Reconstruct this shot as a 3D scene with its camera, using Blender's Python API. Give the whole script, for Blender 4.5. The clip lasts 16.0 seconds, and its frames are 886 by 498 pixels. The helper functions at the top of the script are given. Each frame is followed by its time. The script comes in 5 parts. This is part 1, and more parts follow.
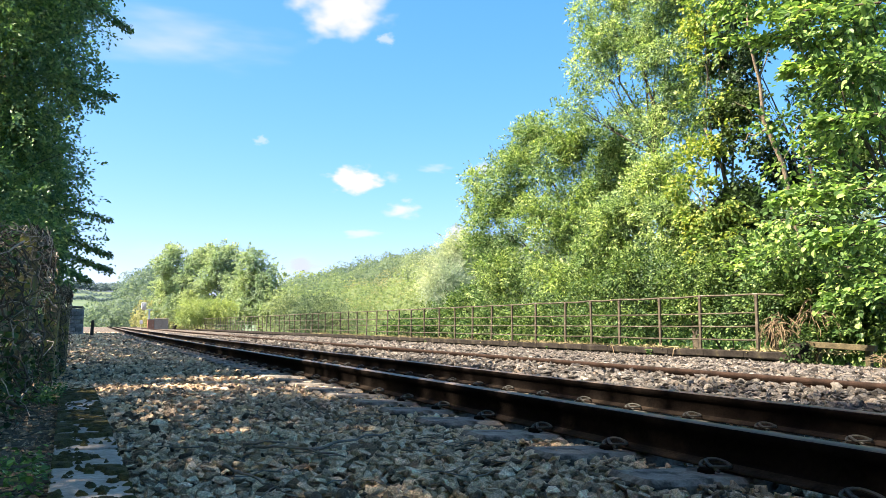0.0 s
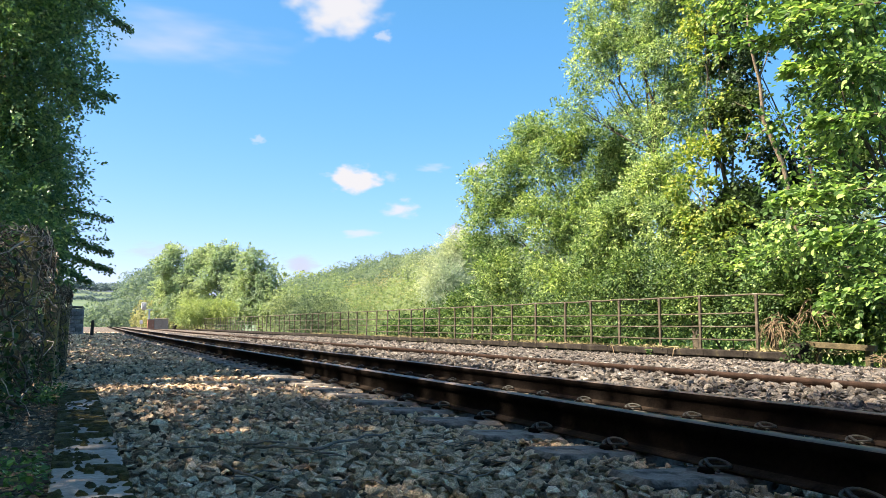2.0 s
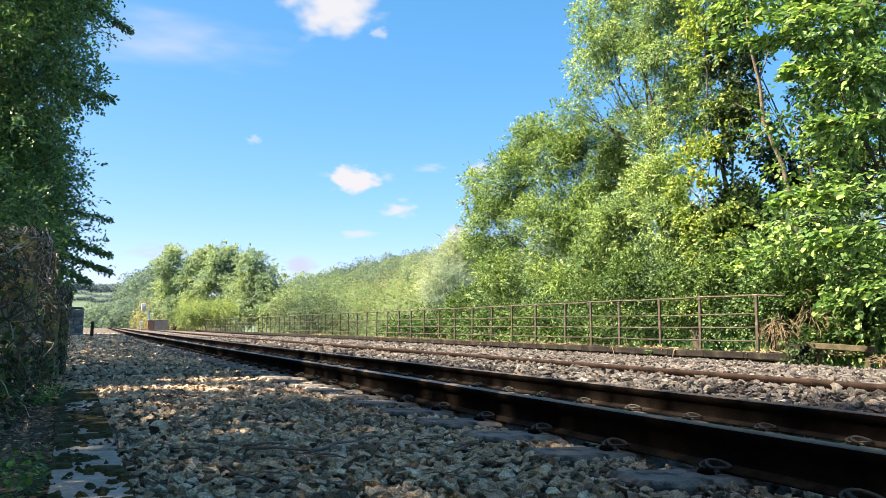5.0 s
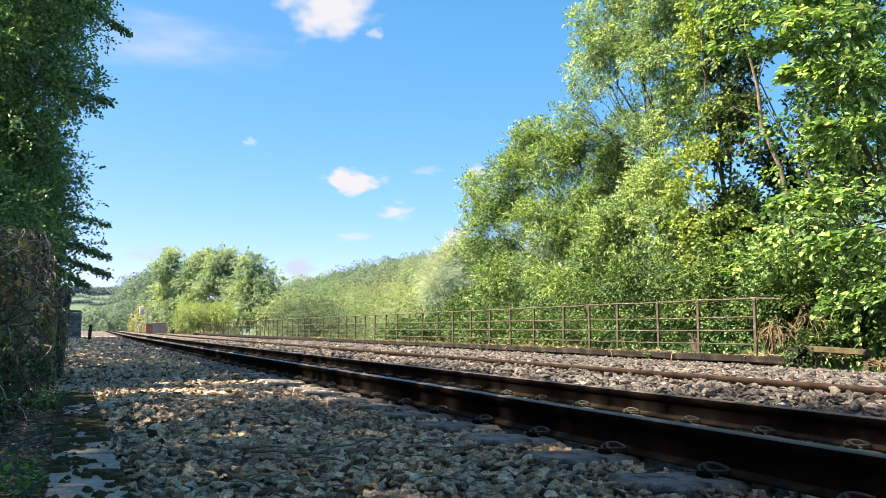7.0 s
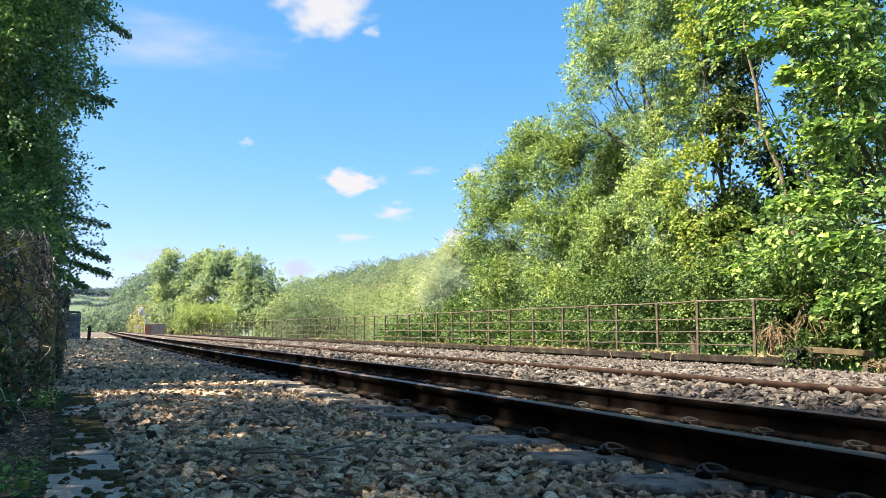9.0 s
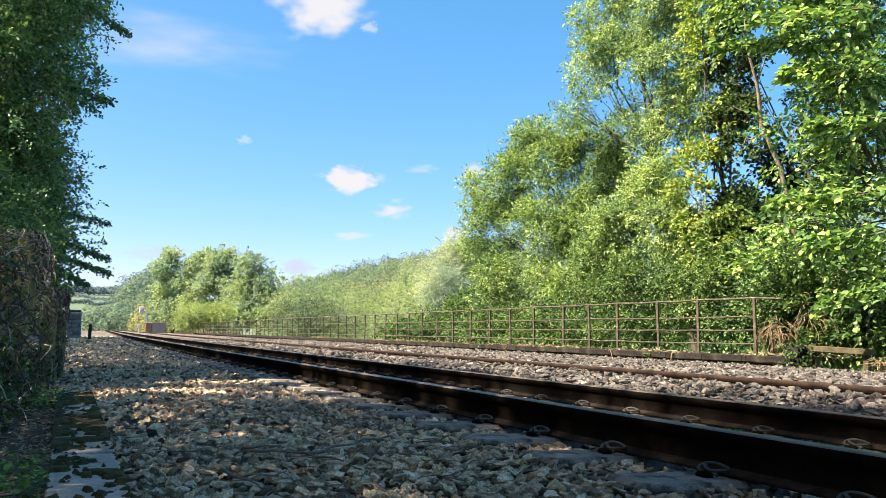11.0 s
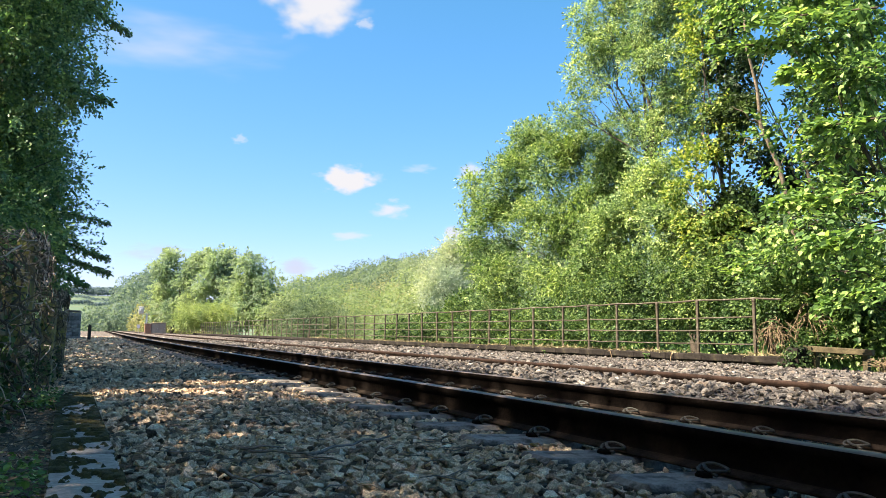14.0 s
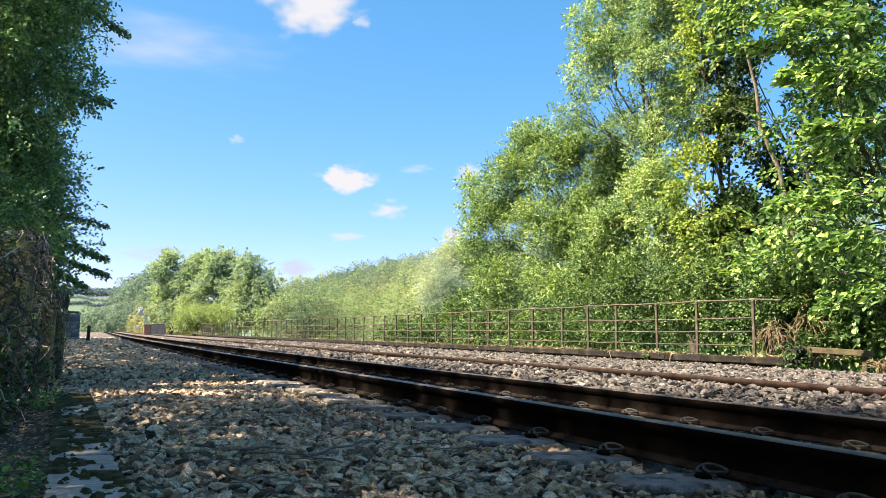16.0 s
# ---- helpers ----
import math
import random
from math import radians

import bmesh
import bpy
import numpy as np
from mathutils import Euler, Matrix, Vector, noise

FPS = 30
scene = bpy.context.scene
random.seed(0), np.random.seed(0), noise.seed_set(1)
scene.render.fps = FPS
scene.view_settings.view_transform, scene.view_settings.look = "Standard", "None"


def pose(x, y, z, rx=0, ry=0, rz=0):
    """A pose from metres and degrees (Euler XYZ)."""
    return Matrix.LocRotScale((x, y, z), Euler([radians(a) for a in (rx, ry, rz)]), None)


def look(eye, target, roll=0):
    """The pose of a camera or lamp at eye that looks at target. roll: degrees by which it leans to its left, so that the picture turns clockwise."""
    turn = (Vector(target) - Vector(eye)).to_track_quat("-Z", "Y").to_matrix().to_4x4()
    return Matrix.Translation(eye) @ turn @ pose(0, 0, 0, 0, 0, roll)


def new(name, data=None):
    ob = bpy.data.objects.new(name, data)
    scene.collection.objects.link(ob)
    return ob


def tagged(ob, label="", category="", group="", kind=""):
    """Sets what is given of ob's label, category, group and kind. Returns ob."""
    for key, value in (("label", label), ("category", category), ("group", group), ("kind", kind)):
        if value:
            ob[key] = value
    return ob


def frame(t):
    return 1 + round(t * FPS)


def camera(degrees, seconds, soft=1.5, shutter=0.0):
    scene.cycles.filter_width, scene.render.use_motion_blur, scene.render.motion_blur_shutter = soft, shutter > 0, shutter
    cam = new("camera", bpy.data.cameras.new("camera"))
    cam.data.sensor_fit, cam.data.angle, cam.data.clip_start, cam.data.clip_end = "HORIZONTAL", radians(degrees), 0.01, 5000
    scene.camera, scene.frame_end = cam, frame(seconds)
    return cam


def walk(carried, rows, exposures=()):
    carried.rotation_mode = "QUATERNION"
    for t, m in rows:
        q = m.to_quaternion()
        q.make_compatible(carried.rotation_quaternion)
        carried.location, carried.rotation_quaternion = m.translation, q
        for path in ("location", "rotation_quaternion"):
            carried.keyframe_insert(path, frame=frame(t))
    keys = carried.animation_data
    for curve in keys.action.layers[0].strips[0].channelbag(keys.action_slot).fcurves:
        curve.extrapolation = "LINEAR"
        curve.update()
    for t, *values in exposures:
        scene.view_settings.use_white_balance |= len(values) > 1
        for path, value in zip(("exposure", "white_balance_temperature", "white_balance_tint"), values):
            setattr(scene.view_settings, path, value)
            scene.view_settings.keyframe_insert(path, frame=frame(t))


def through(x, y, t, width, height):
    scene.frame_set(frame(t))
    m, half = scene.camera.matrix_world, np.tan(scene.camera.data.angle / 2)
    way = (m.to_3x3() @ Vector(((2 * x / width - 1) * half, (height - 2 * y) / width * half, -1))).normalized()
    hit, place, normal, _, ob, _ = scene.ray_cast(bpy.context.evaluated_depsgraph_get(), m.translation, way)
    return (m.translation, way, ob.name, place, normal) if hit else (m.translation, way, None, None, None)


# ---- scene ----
# ---- camera: on a short stand beside the line, only trembling slightly ----
cam = camera(56.0, 16.0, 0.6)
EYE = (0.0, 0.0, 0.55)
PATH = [  # seconds, bearing, upward tilt
    (0.0, 22.305+0.000, 5.277+0.000),
    (2.0, 22.305+0.000, 5.277+0.000),
    (4.0, 22.305+0.000, 5.277+0.000),
    (4.3, 22.305+0.000, 5.277+0.012),
    (6.5, 22.305+0.058, 5.277+0.233),
    (7.0, 22.305+0.117, 5.277+0.284),
    (7.5, 22.305+0.148, 5.277+0.338),
    (8.0, 22.305+0.163, 5.277+0.350),
    (8.5, 22.305+0.167, 5.277+0.358),
    (9.0, 22.305+0.163, 5.277+0.350),
    (11.5, 22.305+0.124, 5.277+0.241),
    (12.0, 22.305+0.128, 5.277+0.233),
    (12.5, 22.305+0.128, 5.277+0.237),
    (13.0, 22.305+0.148, 5.277+0.249),
    (13.5, 22.305+0.155, 5.277+0.288),
    (14.0, 22.305+0.155, 5.277+0.292),
    (14.5, 22.305+0.171, 5.277+0.295),
    (15.0, 22.305+0.175, 5.277+0.334),
    (15.5, 22.305+0.194, 5.277+0.350),
    (16.0, 22.305+0.206, 5.277+0.358),
]
walk(cam, [(t, pose(*EYE, 90 + tilt, 0, -bearing) @ pose(0, 0, 0, 0, 0, 0.264)) for t, bearing, tilt in PATH],
     [(0.0, 2.31, 8300, 10), (0.4, 2.11, 8300, 10), (16.0, 2.11, 8300, 10)])

# ---- world, sun, exposure ----
SUN_WAY = Vector((-0.62, 0.02, 0.78)).normalized()      # towards the sun
world = bpy.data.worlds.new("world")
scene.world = world
world.use_nodes = True
wn, wl = world.node_tree.nodes, world.node_tree.links
sky = wn.new("ShaderNodeTexSky")
sky.sky_type = "NISHITA"
sky.sun_disc = False
sky.sun_elevation = math.asin(SUN_WAY.z)
sky.sun_rotation = math.atan2(SUN_WAY.x, SUN_WAY.y)
sky.altitude, sky.air_density, sky.dust_density, sky.ozone_density = 100, 0.6, 1.2, 2.0
wn["Background"].inputs["Strength"].default_value = 0.096
rich = wn.new("ShaderNodeHueSaturation")
rich.inputs["Saturation"].default_value = 1.30
wl.new(sky.outputs[0], rich.inputs["Color"])
split, joined = wn.new("ShaderNodeSeparateColor"), wn.new("ShaderNodeCombineColor")      # a clear, even blue that pales softly to the horizon
wl.new(rich.outputs[0], split.inputs["Color"])
for channel, power, gain in (("Red", 1.0, 0.74), ("Green", 0.65, 1.09), ("Blue", 0.80, 1.25)):
    lifted, scaled = wn.new("ShaderNodeMath"), wn.new("ShaderNodeMath")
    lifted.operation, scaled.operation = "POWER", "MULTIPLY"
    lifted.inputs[1].default_value, scaled.inputs[1].default_value = power, gain
    wl.new(split.outputs[channel], lifted.inputs[0])
    wl.new(lifted.outputs[0], scaled.inputs[0])
    wl.new(scaled.outputs[0], joined.inputs[channel])
wl.new(joined.outputs[0], wn["Background"].inputs["Color"])
sun = new("sun", bpy.data.lights.new("sun", "SUN"))
sun.data.energy, sun.data.angle, sun.data.color = 4.9, radians(0.8), (1.0, 0.97, 0.92)
sun.matrix_world = look(SUN_WAY * 50, (0, 0, 0))


# ---- materials ----
def nodes_of(name):
    m = bpy.data.materials.new(name)
    m.use_nodes = True
    nt = m.node_tree
    return m, nt.nodes, nt.links, nt.nodes["Principled BSDF"]


def noise_ramp(n, l, coord, scale, stops, detail=6.0, rough=0.6):
    tex = n.new("ShaderNodeTexNoise")
    tex.inputs["Scale"].default_value = scale
    tex.inputs["Detail"].default_value = detail
    tex.inputs["Roughness"].default_value = rough
    l.new(coord, tex.inputs["Vector"])
    ramp = n.new("ShaderNodeValToRGB")
    els = ramp.color_ramp.elements
    while len(els) < len(stops):
        els.new(0.5)
    for e, (pos, col) in zip(els, stops):
        e.position = pos
        e.color = (*col, 1)
    l.new(tex.outputs["Fac"], ramp.inputs["Fac"])
    return tex, ramp


def mixed(n, l, kind, fac, a, b):
    mx = n.new("ShaderNodeMix")
    mx.data_type, mx.blend_type = "RGBA", kind
    if isinstance(fac, float):
        mx.inputs["Factor"].default_value = fac
    else:
        l.new(fac, mx.inputs["Factor"])
    for sock, v in ((mx.inputs["A"], a), (mx.inputs["B"], b)):
        if isinstance(v, tuple):
            sock.default_value = (*v, 1)
        else:
            l.new(v, sock)
    return mx.outputs["Result"]


def surface(name, dark, light, scale, rough=0.85, metal=0.0, bump=0.3, grain=8.0, stain=None, stain_scale=2.0,
            stain_from=0.55, vary=0.0, island=False, spec=0.3):
    """Two-scale noise surface: dark to light over one scale, a finer grain for bump, a stain colour in patches."""
    m, n, l, b = nodes_of(name)
    co = n.new("ShaderNodeTexCoord").outputs["Object"]
    tex, ramp = noise_ramp(n, l, co, scale, [(0.3, dark), (0.7, light)])
    col = ramp.outputs["Color"]
    fine, framp = noise_ramp(n, l, co, scale * grain, [(0.3, (0.75, 0.75, 0.75)), (0.7, (1.15, 1.15, 1.15))], 3.0)
    col = mixed(n, l, "MULTIPLY", 1.0, col, framp.outputs["Color"])
    if stain:
        st, sr = noise_ramp(n, l, co, stain_scale, [(stain_from, (0, 0, 0)), (stain_from + 0.1, (1, 1, 1))])
        col = mixed(n, l, "MIX", sr.outputs["Color"], col, stain)
    if vary:
        src = n.new("ShaderNodeNewGeometry").outputs["Random Per Island"] if island else n.new("ShaderNodeObjectInfo").outputs["Random"]
        vr = n.new("ShaderNodeMapRange")
        vr.inputs["To Min"].default_value, vr.inputs["To Max"].default_value = 1 - vary, 1 + vary
        l.new(src, vr.inputs["Value"])
        hs = n.new("ShaderNodeHueSaturation")
        l.new(vr.outputs["Result"], hs.inputs["Value"])
        l.new(col, hs.inputs["Color"])
        col = hs.outputs["Color"]
    l.new(col, b.inputs["Base Color"])
    b.inputs["Roughness"].default_value, b.inputs["Metallic"].default_value = rough, metal
    b.inputs["Specular IOR Level"].default_value = spec
    if bump:
        bp = n.new("ShaderNodeBump")
        bp.inputs["Strength"].default_value = bump
        bp.inputs["Distance"].default_value = 0.01
        l.new(fine.outputs["Fac"], bp.inputs["Height"])
        l.new(bp.outputs["Normal"], b.inputs["Normal"])
    return m


def stone_mat(name, stops, rough=0.8, island=True):
    """Broken stone: each piece takes its own shade, with fine mottling and dust."""
    m, n, l, b = nodes_of(name)
    co = n.new("ShaderNodeTexCoord").outputs["Object"]
    rnd = n.new("ShaderNodeNewGeometry").outputs["Random Per Island"] if island else n.new("ShaderNodeObjectInfo").outputs["Random"]
    ramp = n.new("ShaderNodeValToRGB")
    els = ramp.color_ramp.elements
    while len(els) < len(stops):
        els.new(0.5)
    for e, (pos, col) in zip(els, stops):
        e.position, e.color = pos, (*col, 1)
    l.new(rnd, ramp.inputs["Fac"])
    fine, fr = noise_ramp(n, l, co, 34.0, [(0.3, (0.50, 0.50, 0.50)), (0.7, (1.62, 1.58, 1.53))], 8.0, 0.8)
    big, br = noise_ramp(n, l, co, 1.3, [(0.3, (0.75, 0.75, 0.77)), (0.7, (1.15, 1.12, 1.05))], 3.0)
    col = mixed(n, l, "MULTIPLY", 1.0, ramp.outputs["Color"], fr.outputs["Color"])
    col = mixed(n, l, "MULTIPLY", 1.0, col, br.outputs["Color"])
    speck, sr = noise_ramp(n, l, co, 170.0, [(0.35, (0.6, 0.6, 0.6)), (0.65, (1.35, 1.34, 1.32))], 4.0, 0.7)
    col = mixed(n, l, "MULTIPLY", 1.0, col, sr.outputs["Color"])
    l.new(col, b.inputs["Base Color"])
    b.inputs["Roughness"].default_value = rough
    b.inputs["Specular IOR Level"].default_value = 0.3
    bp = n.new("ShaderNodeBump")
    bp.inputs["Strength"].default_value, bp.inputs["Distance"].default_value = 1.0, 0.03
    l.new(fine.outputs["Fac"], bp.inputs["Height"])
    l.new(bp.outputs["Normal"], b.inputs["Normal"])
    return m


def leaf_mat(name, dark, mid, light, through=0.4, patch=0.6, gloss=0.45, shine=0.35):
    """Leaves: shade varies leaf by leaf and branch by branch; light passes through the blade."""
    m, n, l, b = nodes_of(name)
    co = n.new("ShaderNodeTexCoord").outputs["Object"]
    rnd = n.new("ShaderNodeNewGeometry").outputs["Random Per Island"]
    ramp = n.new("ShaderNodeValToRGB")
    els = ramp.color_ramp.elements
    els.new(0.5)
    for e, (pos, col) in zip(els, ((0.0, dark), (0.55, mid), (1.0, light))):
        e.position, e.color = pos, (*col, 1)
    l.new(rnd, ramp.inputs["Fac"])
    big, br = noise_ramp(n, l, co, patch, [(0.32, (0.64, 0.73, 0.80)), (0.68, (1.42, 1.28, 1.0))], 3.0)
    col = mixed(n, l, "MULTIPLY", 1.0, ramp.outputs["Color"], br.outputs["Color"])
    l.new(col, b.inputs["Base Color"])
    b.inputs["Roughness"].default_value = gloss
    b.inputs["Specular IOR Level"].default_value = shine
    tr = n.new("ShaderNodeBsdfTranslucent")
    tcol = mixed(n, l, "MULTIPLY", 1.0, col, (1.2, 1.3, 0.8))
    l.new(tcol, tr.inputs["Color"])
    mx = n.new("ShaderNodeMixShader")
    mx.inputs["Fac"].default_value = through
    l.new(b.outputs["BSDF"], mx.inputs[1])
    l.new(tr.outputs["BSDF"], mx.inputs[2])
    l.new(mx.outputs["Shader"], n["Material Output"].inputs["Surface"])
    return m


# Stone tones lifted and warmed to offset the hedge's shade on this stretch.
STONE_SHADES = [(0.0, (0.08, 0.058, 0.044)), (0.24, (0.36, 0.258, 0.185)), (0.48, (0.66, 0.49, 0.36)), (0.72, (0.77, 0.60, 0.455)), (0.85, (0.68, 0.46, 0.29)), (1.0, (0.95, 0.83, 0.70))]
M_BALLAST = stone_mat("ballast_stone_shade_lifted", STONE_SHADES)
M_BALLAST_ONE = stone_mat("ballast_stone_single", STONE_SHADES, island=False)
# Same stone, darkened in colour where the bed lies in full sun.
M_BALLAST_SUN = stone_mat("ballast_stone_sun_dimmed", [(0.0, (0.022, 0.020, 0.020)), (0.3, (0.085, 0.079, 0.078)), (0.75, (0.165, 0.157, 0.155)), (0.93, (0.14, 0.112, 0.094)), (1.0, (0.34, 0.33, 0.325))])
def gravel_mat(name):
    """Crushed stone too far off or too deep to be loose pieces: cells of varied shade with dark joints."""
    m, n, l, b = nodes_of(name)
    co = n.new("ShaderNodeTexCoord").outputs["Object"]
    v = n.new("ShaderNodeTexVoronoi")
    v.inputs["Scale"].default_value = 17.0
    l.new(co, v.inputs["Vector"])
    bw = n.new("ShaderNodeRGBToBW")
    l.new(v.outputs["Color"], bw.inputs["Color"])
    ramp = n.new("ShaderNodeValToRGB")
    for e, (pos, col) in zip(ramp.color_ramp.elements, ((0.15, (0.05, 0.042, 0.035)), (0.9, (0.36, 0.30, 0.25)))):
        e.position, e.color = pos, (*col, 1)
    l.new(bw.outputs["Val"], ramp.inputs["Fac"])
    edge = n.new("ShaderNodeValToRGB")
    for e, (pos, col) in zip(edge.color_ramp.elements, ((0.2, (1.0, 1.0, 1.0)), (0.75, (0.2, 0.2, 0.2)))):
        e.position, e.color = pos, (*col, 1)
    l.new(v.outputs["Distance"], edge.inputs["Fac"])
    big, br = noise_ramp(n, l, co, 0.9, [(0.3, (0.7, 0.7, 0.7)), (0.7, (1.1, 1.08, 1.05))], 3.0)
    col = mixed(n, l, "MULTIPLY", 1.0, ramp.outputs["Color"], edge.outputs["Color"])
    col = mixed(n, l, "MULTIPLY", 1.0, col, br.outputs["Color"])
    l.new(col, b.inputs["Base Color"])
    b.inputs["Roughness"].default_value = 0.95
    bp = n.new("ShaderNodeBump")
    bp.invert = True
    bp.inputs["Strength"].default_value, bp.inputs["Distance"].default_value = 1.0, 0.05
    l.new(v.outputs["Distance"], bp.inputs["Height"])
    l.new(bp.outputs["Normal"], b.inputs["Normal"])
    return m


M_BED = gravel_mat("ballast_bed_gravel")
M_SOIL = surface("meadow_ground", (0.045, 0.085, 0.05), (0.08, 0.125, 0.075), 0.25, 0.95, bump=0.4, stain=(0.085, 0.105, 0.06), stain_scale=0.01)
# Web colour near black: the hedge's shade on the rail is painted in.
M_RAIL = surface("rail_shade_black", (0.003, 0.0024, 0.0022), (0.008, 0.006, 0.005), 5.0, 1.0, 0.0, bump=0.5, spec=0.02)
# Rust on the foot, left lighter than the web where it catches light.
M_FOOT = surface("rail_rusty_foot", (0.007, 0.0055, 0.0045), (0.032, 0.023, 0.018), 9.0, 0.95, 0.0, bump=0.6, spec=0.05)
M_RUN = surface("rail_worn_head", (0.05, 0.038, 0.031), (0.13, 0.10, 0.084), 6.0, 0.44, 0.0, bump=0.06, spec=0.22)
M_RAIL_OLD = surface("rail_red_rust", (0.012, 0.008, 0.0065), (0.045, 0.027, 0.021), 7.0, 0.9, bump=0.5, spec=0.1)
M_SLEEPER = surface("sleeper_concrete", (0.12, 0.105, 0.095), (0.27, 0.24, 0.215), 9.0, 0.9, bump=0.8, vary=0.15, stain=(0.05, 0.042, 0.036), stain_scale=7.0, stain_from=0.5)
M_CLIP = surface("clip_steel", (0.010, 0.010, 0.009), (0.055, 0.055, 0.05), 14.0, 0.6, 0.1, bump=0.3)
M_COPING = surface("coping_dark_stone", (0.010, 0.009, 0.008), (0.04, 0.034, 0.03), 3.0, 0.95, bump=0.8, vary=0.2, stain=(0.075, 0.066, 0.04), stain_scale=2.2, stain_from=0.58, spec=0.1)
M_BLOCK = surface("viaduct_block_stone", (0.010, 0.009, 0.008), (0.04, 0.035, 0.031), 5.0, 0.95, bump=0.8, vary=0.25, spec=0.1)
M_IRON = surface("railing_brown_iron", (0.04, 0.033, 0.024), (0.105, 0.086, 0.063), 9.0, 0.8, 0.1, bump=0.3, stain=(0.16, 0.145, 0.12), stain_scale=6.0)
M_SLAB = surface("edging_concrete", (0.20, 0.17, 0.155), (0.40, 0.345, 0.315), 6.0, 0.85, bump=0.6, vary=0.1)
M_MOSS = surface("moss", (0.022, 0.020, 0.007), (0.085, 0.072, 0.02), 30.0, 0.95, bump=1.0)
M_POST = surface("mossy_concrete_post", (0.07, 0.058, 0.034), (0.27, 0.225, 0.13), 7.0, 0.9, bump=0.9, stain=(0.27, 0.245, 0.07), stain_scale=5.0, stain_from=0.5)
M_STONEWALL = surface("rubble_wall_stone", (0.09, 0.095, 0.105), (0.26, 0.27, 0.28), 6.0, 0.9, bump=0.8, vary=0.3)
M_MORTAR = surface("wall_mortar", (0.10, 0.095, 0.09), (0.2, 0.19, 0.18), 12.0, 0.95)
M_BLACK = surface("black_post_paint", (0.012, 0.012, 0.012), (0.035, 0.033, 0.03), 10.0, 0.7)
M_STEM = surface("dead_ivy_stem", (0.17, 0.14, 0.115), (0.58, 0.49, 0.41), 15.0, 0.9, bump=0.5)
M_STEM_DARK = surface("ivy_stem_bark", (0.035, 0.028, 0.02), (0.14, 0.11, 0.08), 15.0, 0.95, bump=0.5)
M_BARK = surface("bark_grey_brown", (0.035, 0.028, 0.02), (0.12, 0.098, 0.075), 6.0, 0.95, bump=1.0)
M_BARK_PALE = surface("bark_pale", (0.07, 0.055, 0.04), (0.30, 0.24, 0.17), 9.0, 0.95, bump=1.0)
M_WOOD = surface("weathered_wood", (0.03, 0.025, 0.014), (0.11, 0.088, 0.05), 8.0, 0.9, bump=0.6)
M_STRAW = surface("dry_stalk", (0.09, 0.065, 0.04), (0.30, 0.22, 0.14), 12.0, 0.9)
M_CABINET = surface("cabinet_grey_paint", (0.22, 0.19, 0.16), (0.34, 0.30, 0.26), 2.0, 0.7)
M_CABINET_RUST = surface("cabinet_brown_paint", (0.22, 0.11, 0.07), (0.36, 0.19, 0.13), 2.0, 0.7)
M_GALV = surface("galvanised_steel", (0.42, 0.42, 0.41), (0.60, 0.60, 0.58), 3.0, 0.6, 0.3)
M_WHITE = surface("white_paint", (0.62, 0.63, 0.64), (0.78, 0.79, 0.80), 3.0, 0.6)

L_HEDGE = leaf_mat("leaf_hedge", (0.05, 0.115, 0.065), (0.13, 0.25, 0.125), (0.28, 0.42, 0.20), 0.46, 2.2, 0.36, 0.6)
L_ASH = leaf_mat("leaf_ash", (0.028, 0.064, 0.026), (0.15, 0.255, 0.10), (0.36, 0.46, 0.205), 0.34, 0.8, shine=0.2)
L_TALL = leaf_mat("leaf_tall_tree", (0.04, 0.085, 0.04), (0.21, 0.325, 0.145), (0.47, 0.57, 0.28), 0.34, 0.8, shine=0.2)
L_IVY = leaf_mat("leaf_ivy_yellow", (0.06, 0.12, 0.04), (0.18, 0.28, 0.075), (0.47, 0.48, 0.15), 0.38, shine=0.2)
# Ivy green taken darker, so its colour carries the shade between crowns.
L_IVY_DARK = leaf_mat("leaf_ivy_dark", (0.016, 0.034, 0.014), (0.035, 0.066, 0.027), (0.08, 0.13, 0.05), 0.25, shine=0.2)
L_BEECH = leaf_mat("leaf_broad_bright", (0.03, 0.075, 0.03), (0.13, 0.245, 0.085), (0.36, 0.49, 0.19), 0.38, 0.8, shine=0.25)
L_BUSH = leaf_mat("leaf_bush", (0.016, 0.042, 0.018), (0.065, 0.13, 0.045), (0.21, 0.30, 0.12), 0.26, 0.9, shine=0.15)
# L_FAR is paled and greyed in colour to stand in for distance haze.
L_FAR = leaf_mat("leaf_far_tree_hazed", (0.19, 0.255, 0.185), (0.255, 0.335, 0.235), (0.33, 0.405, 0.285), 0.5, 0.15, 0.9, 0.05)
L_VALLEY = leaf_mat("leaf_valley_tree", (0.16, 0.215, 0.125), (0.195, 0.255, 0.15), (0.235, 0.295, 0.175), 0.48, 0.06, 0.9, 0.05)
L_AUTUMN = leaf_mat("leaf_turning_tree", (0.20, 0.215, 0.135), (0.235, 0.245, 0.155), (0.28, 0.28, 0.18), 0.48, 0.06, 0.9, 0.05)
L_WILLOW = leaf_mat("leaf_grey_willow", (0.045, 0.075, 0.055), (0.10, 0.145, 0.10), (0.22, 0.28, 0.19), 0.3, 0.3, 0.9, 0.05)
# L_HILL takes the blue of haze into its leaf colour.
L_HILL = leaf_mat("leaf_wood_haze_blue", (0.09, 0.14, 0.145), (0.115, 0.17, 0.17), (0.145, 0.20, 0.19), 0.44, 0.05, 0.9, 0.05)
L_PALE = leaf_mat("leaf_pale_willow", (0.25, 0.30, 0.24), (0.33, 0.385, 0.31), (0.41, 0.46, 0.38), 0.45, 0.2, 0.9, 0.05)
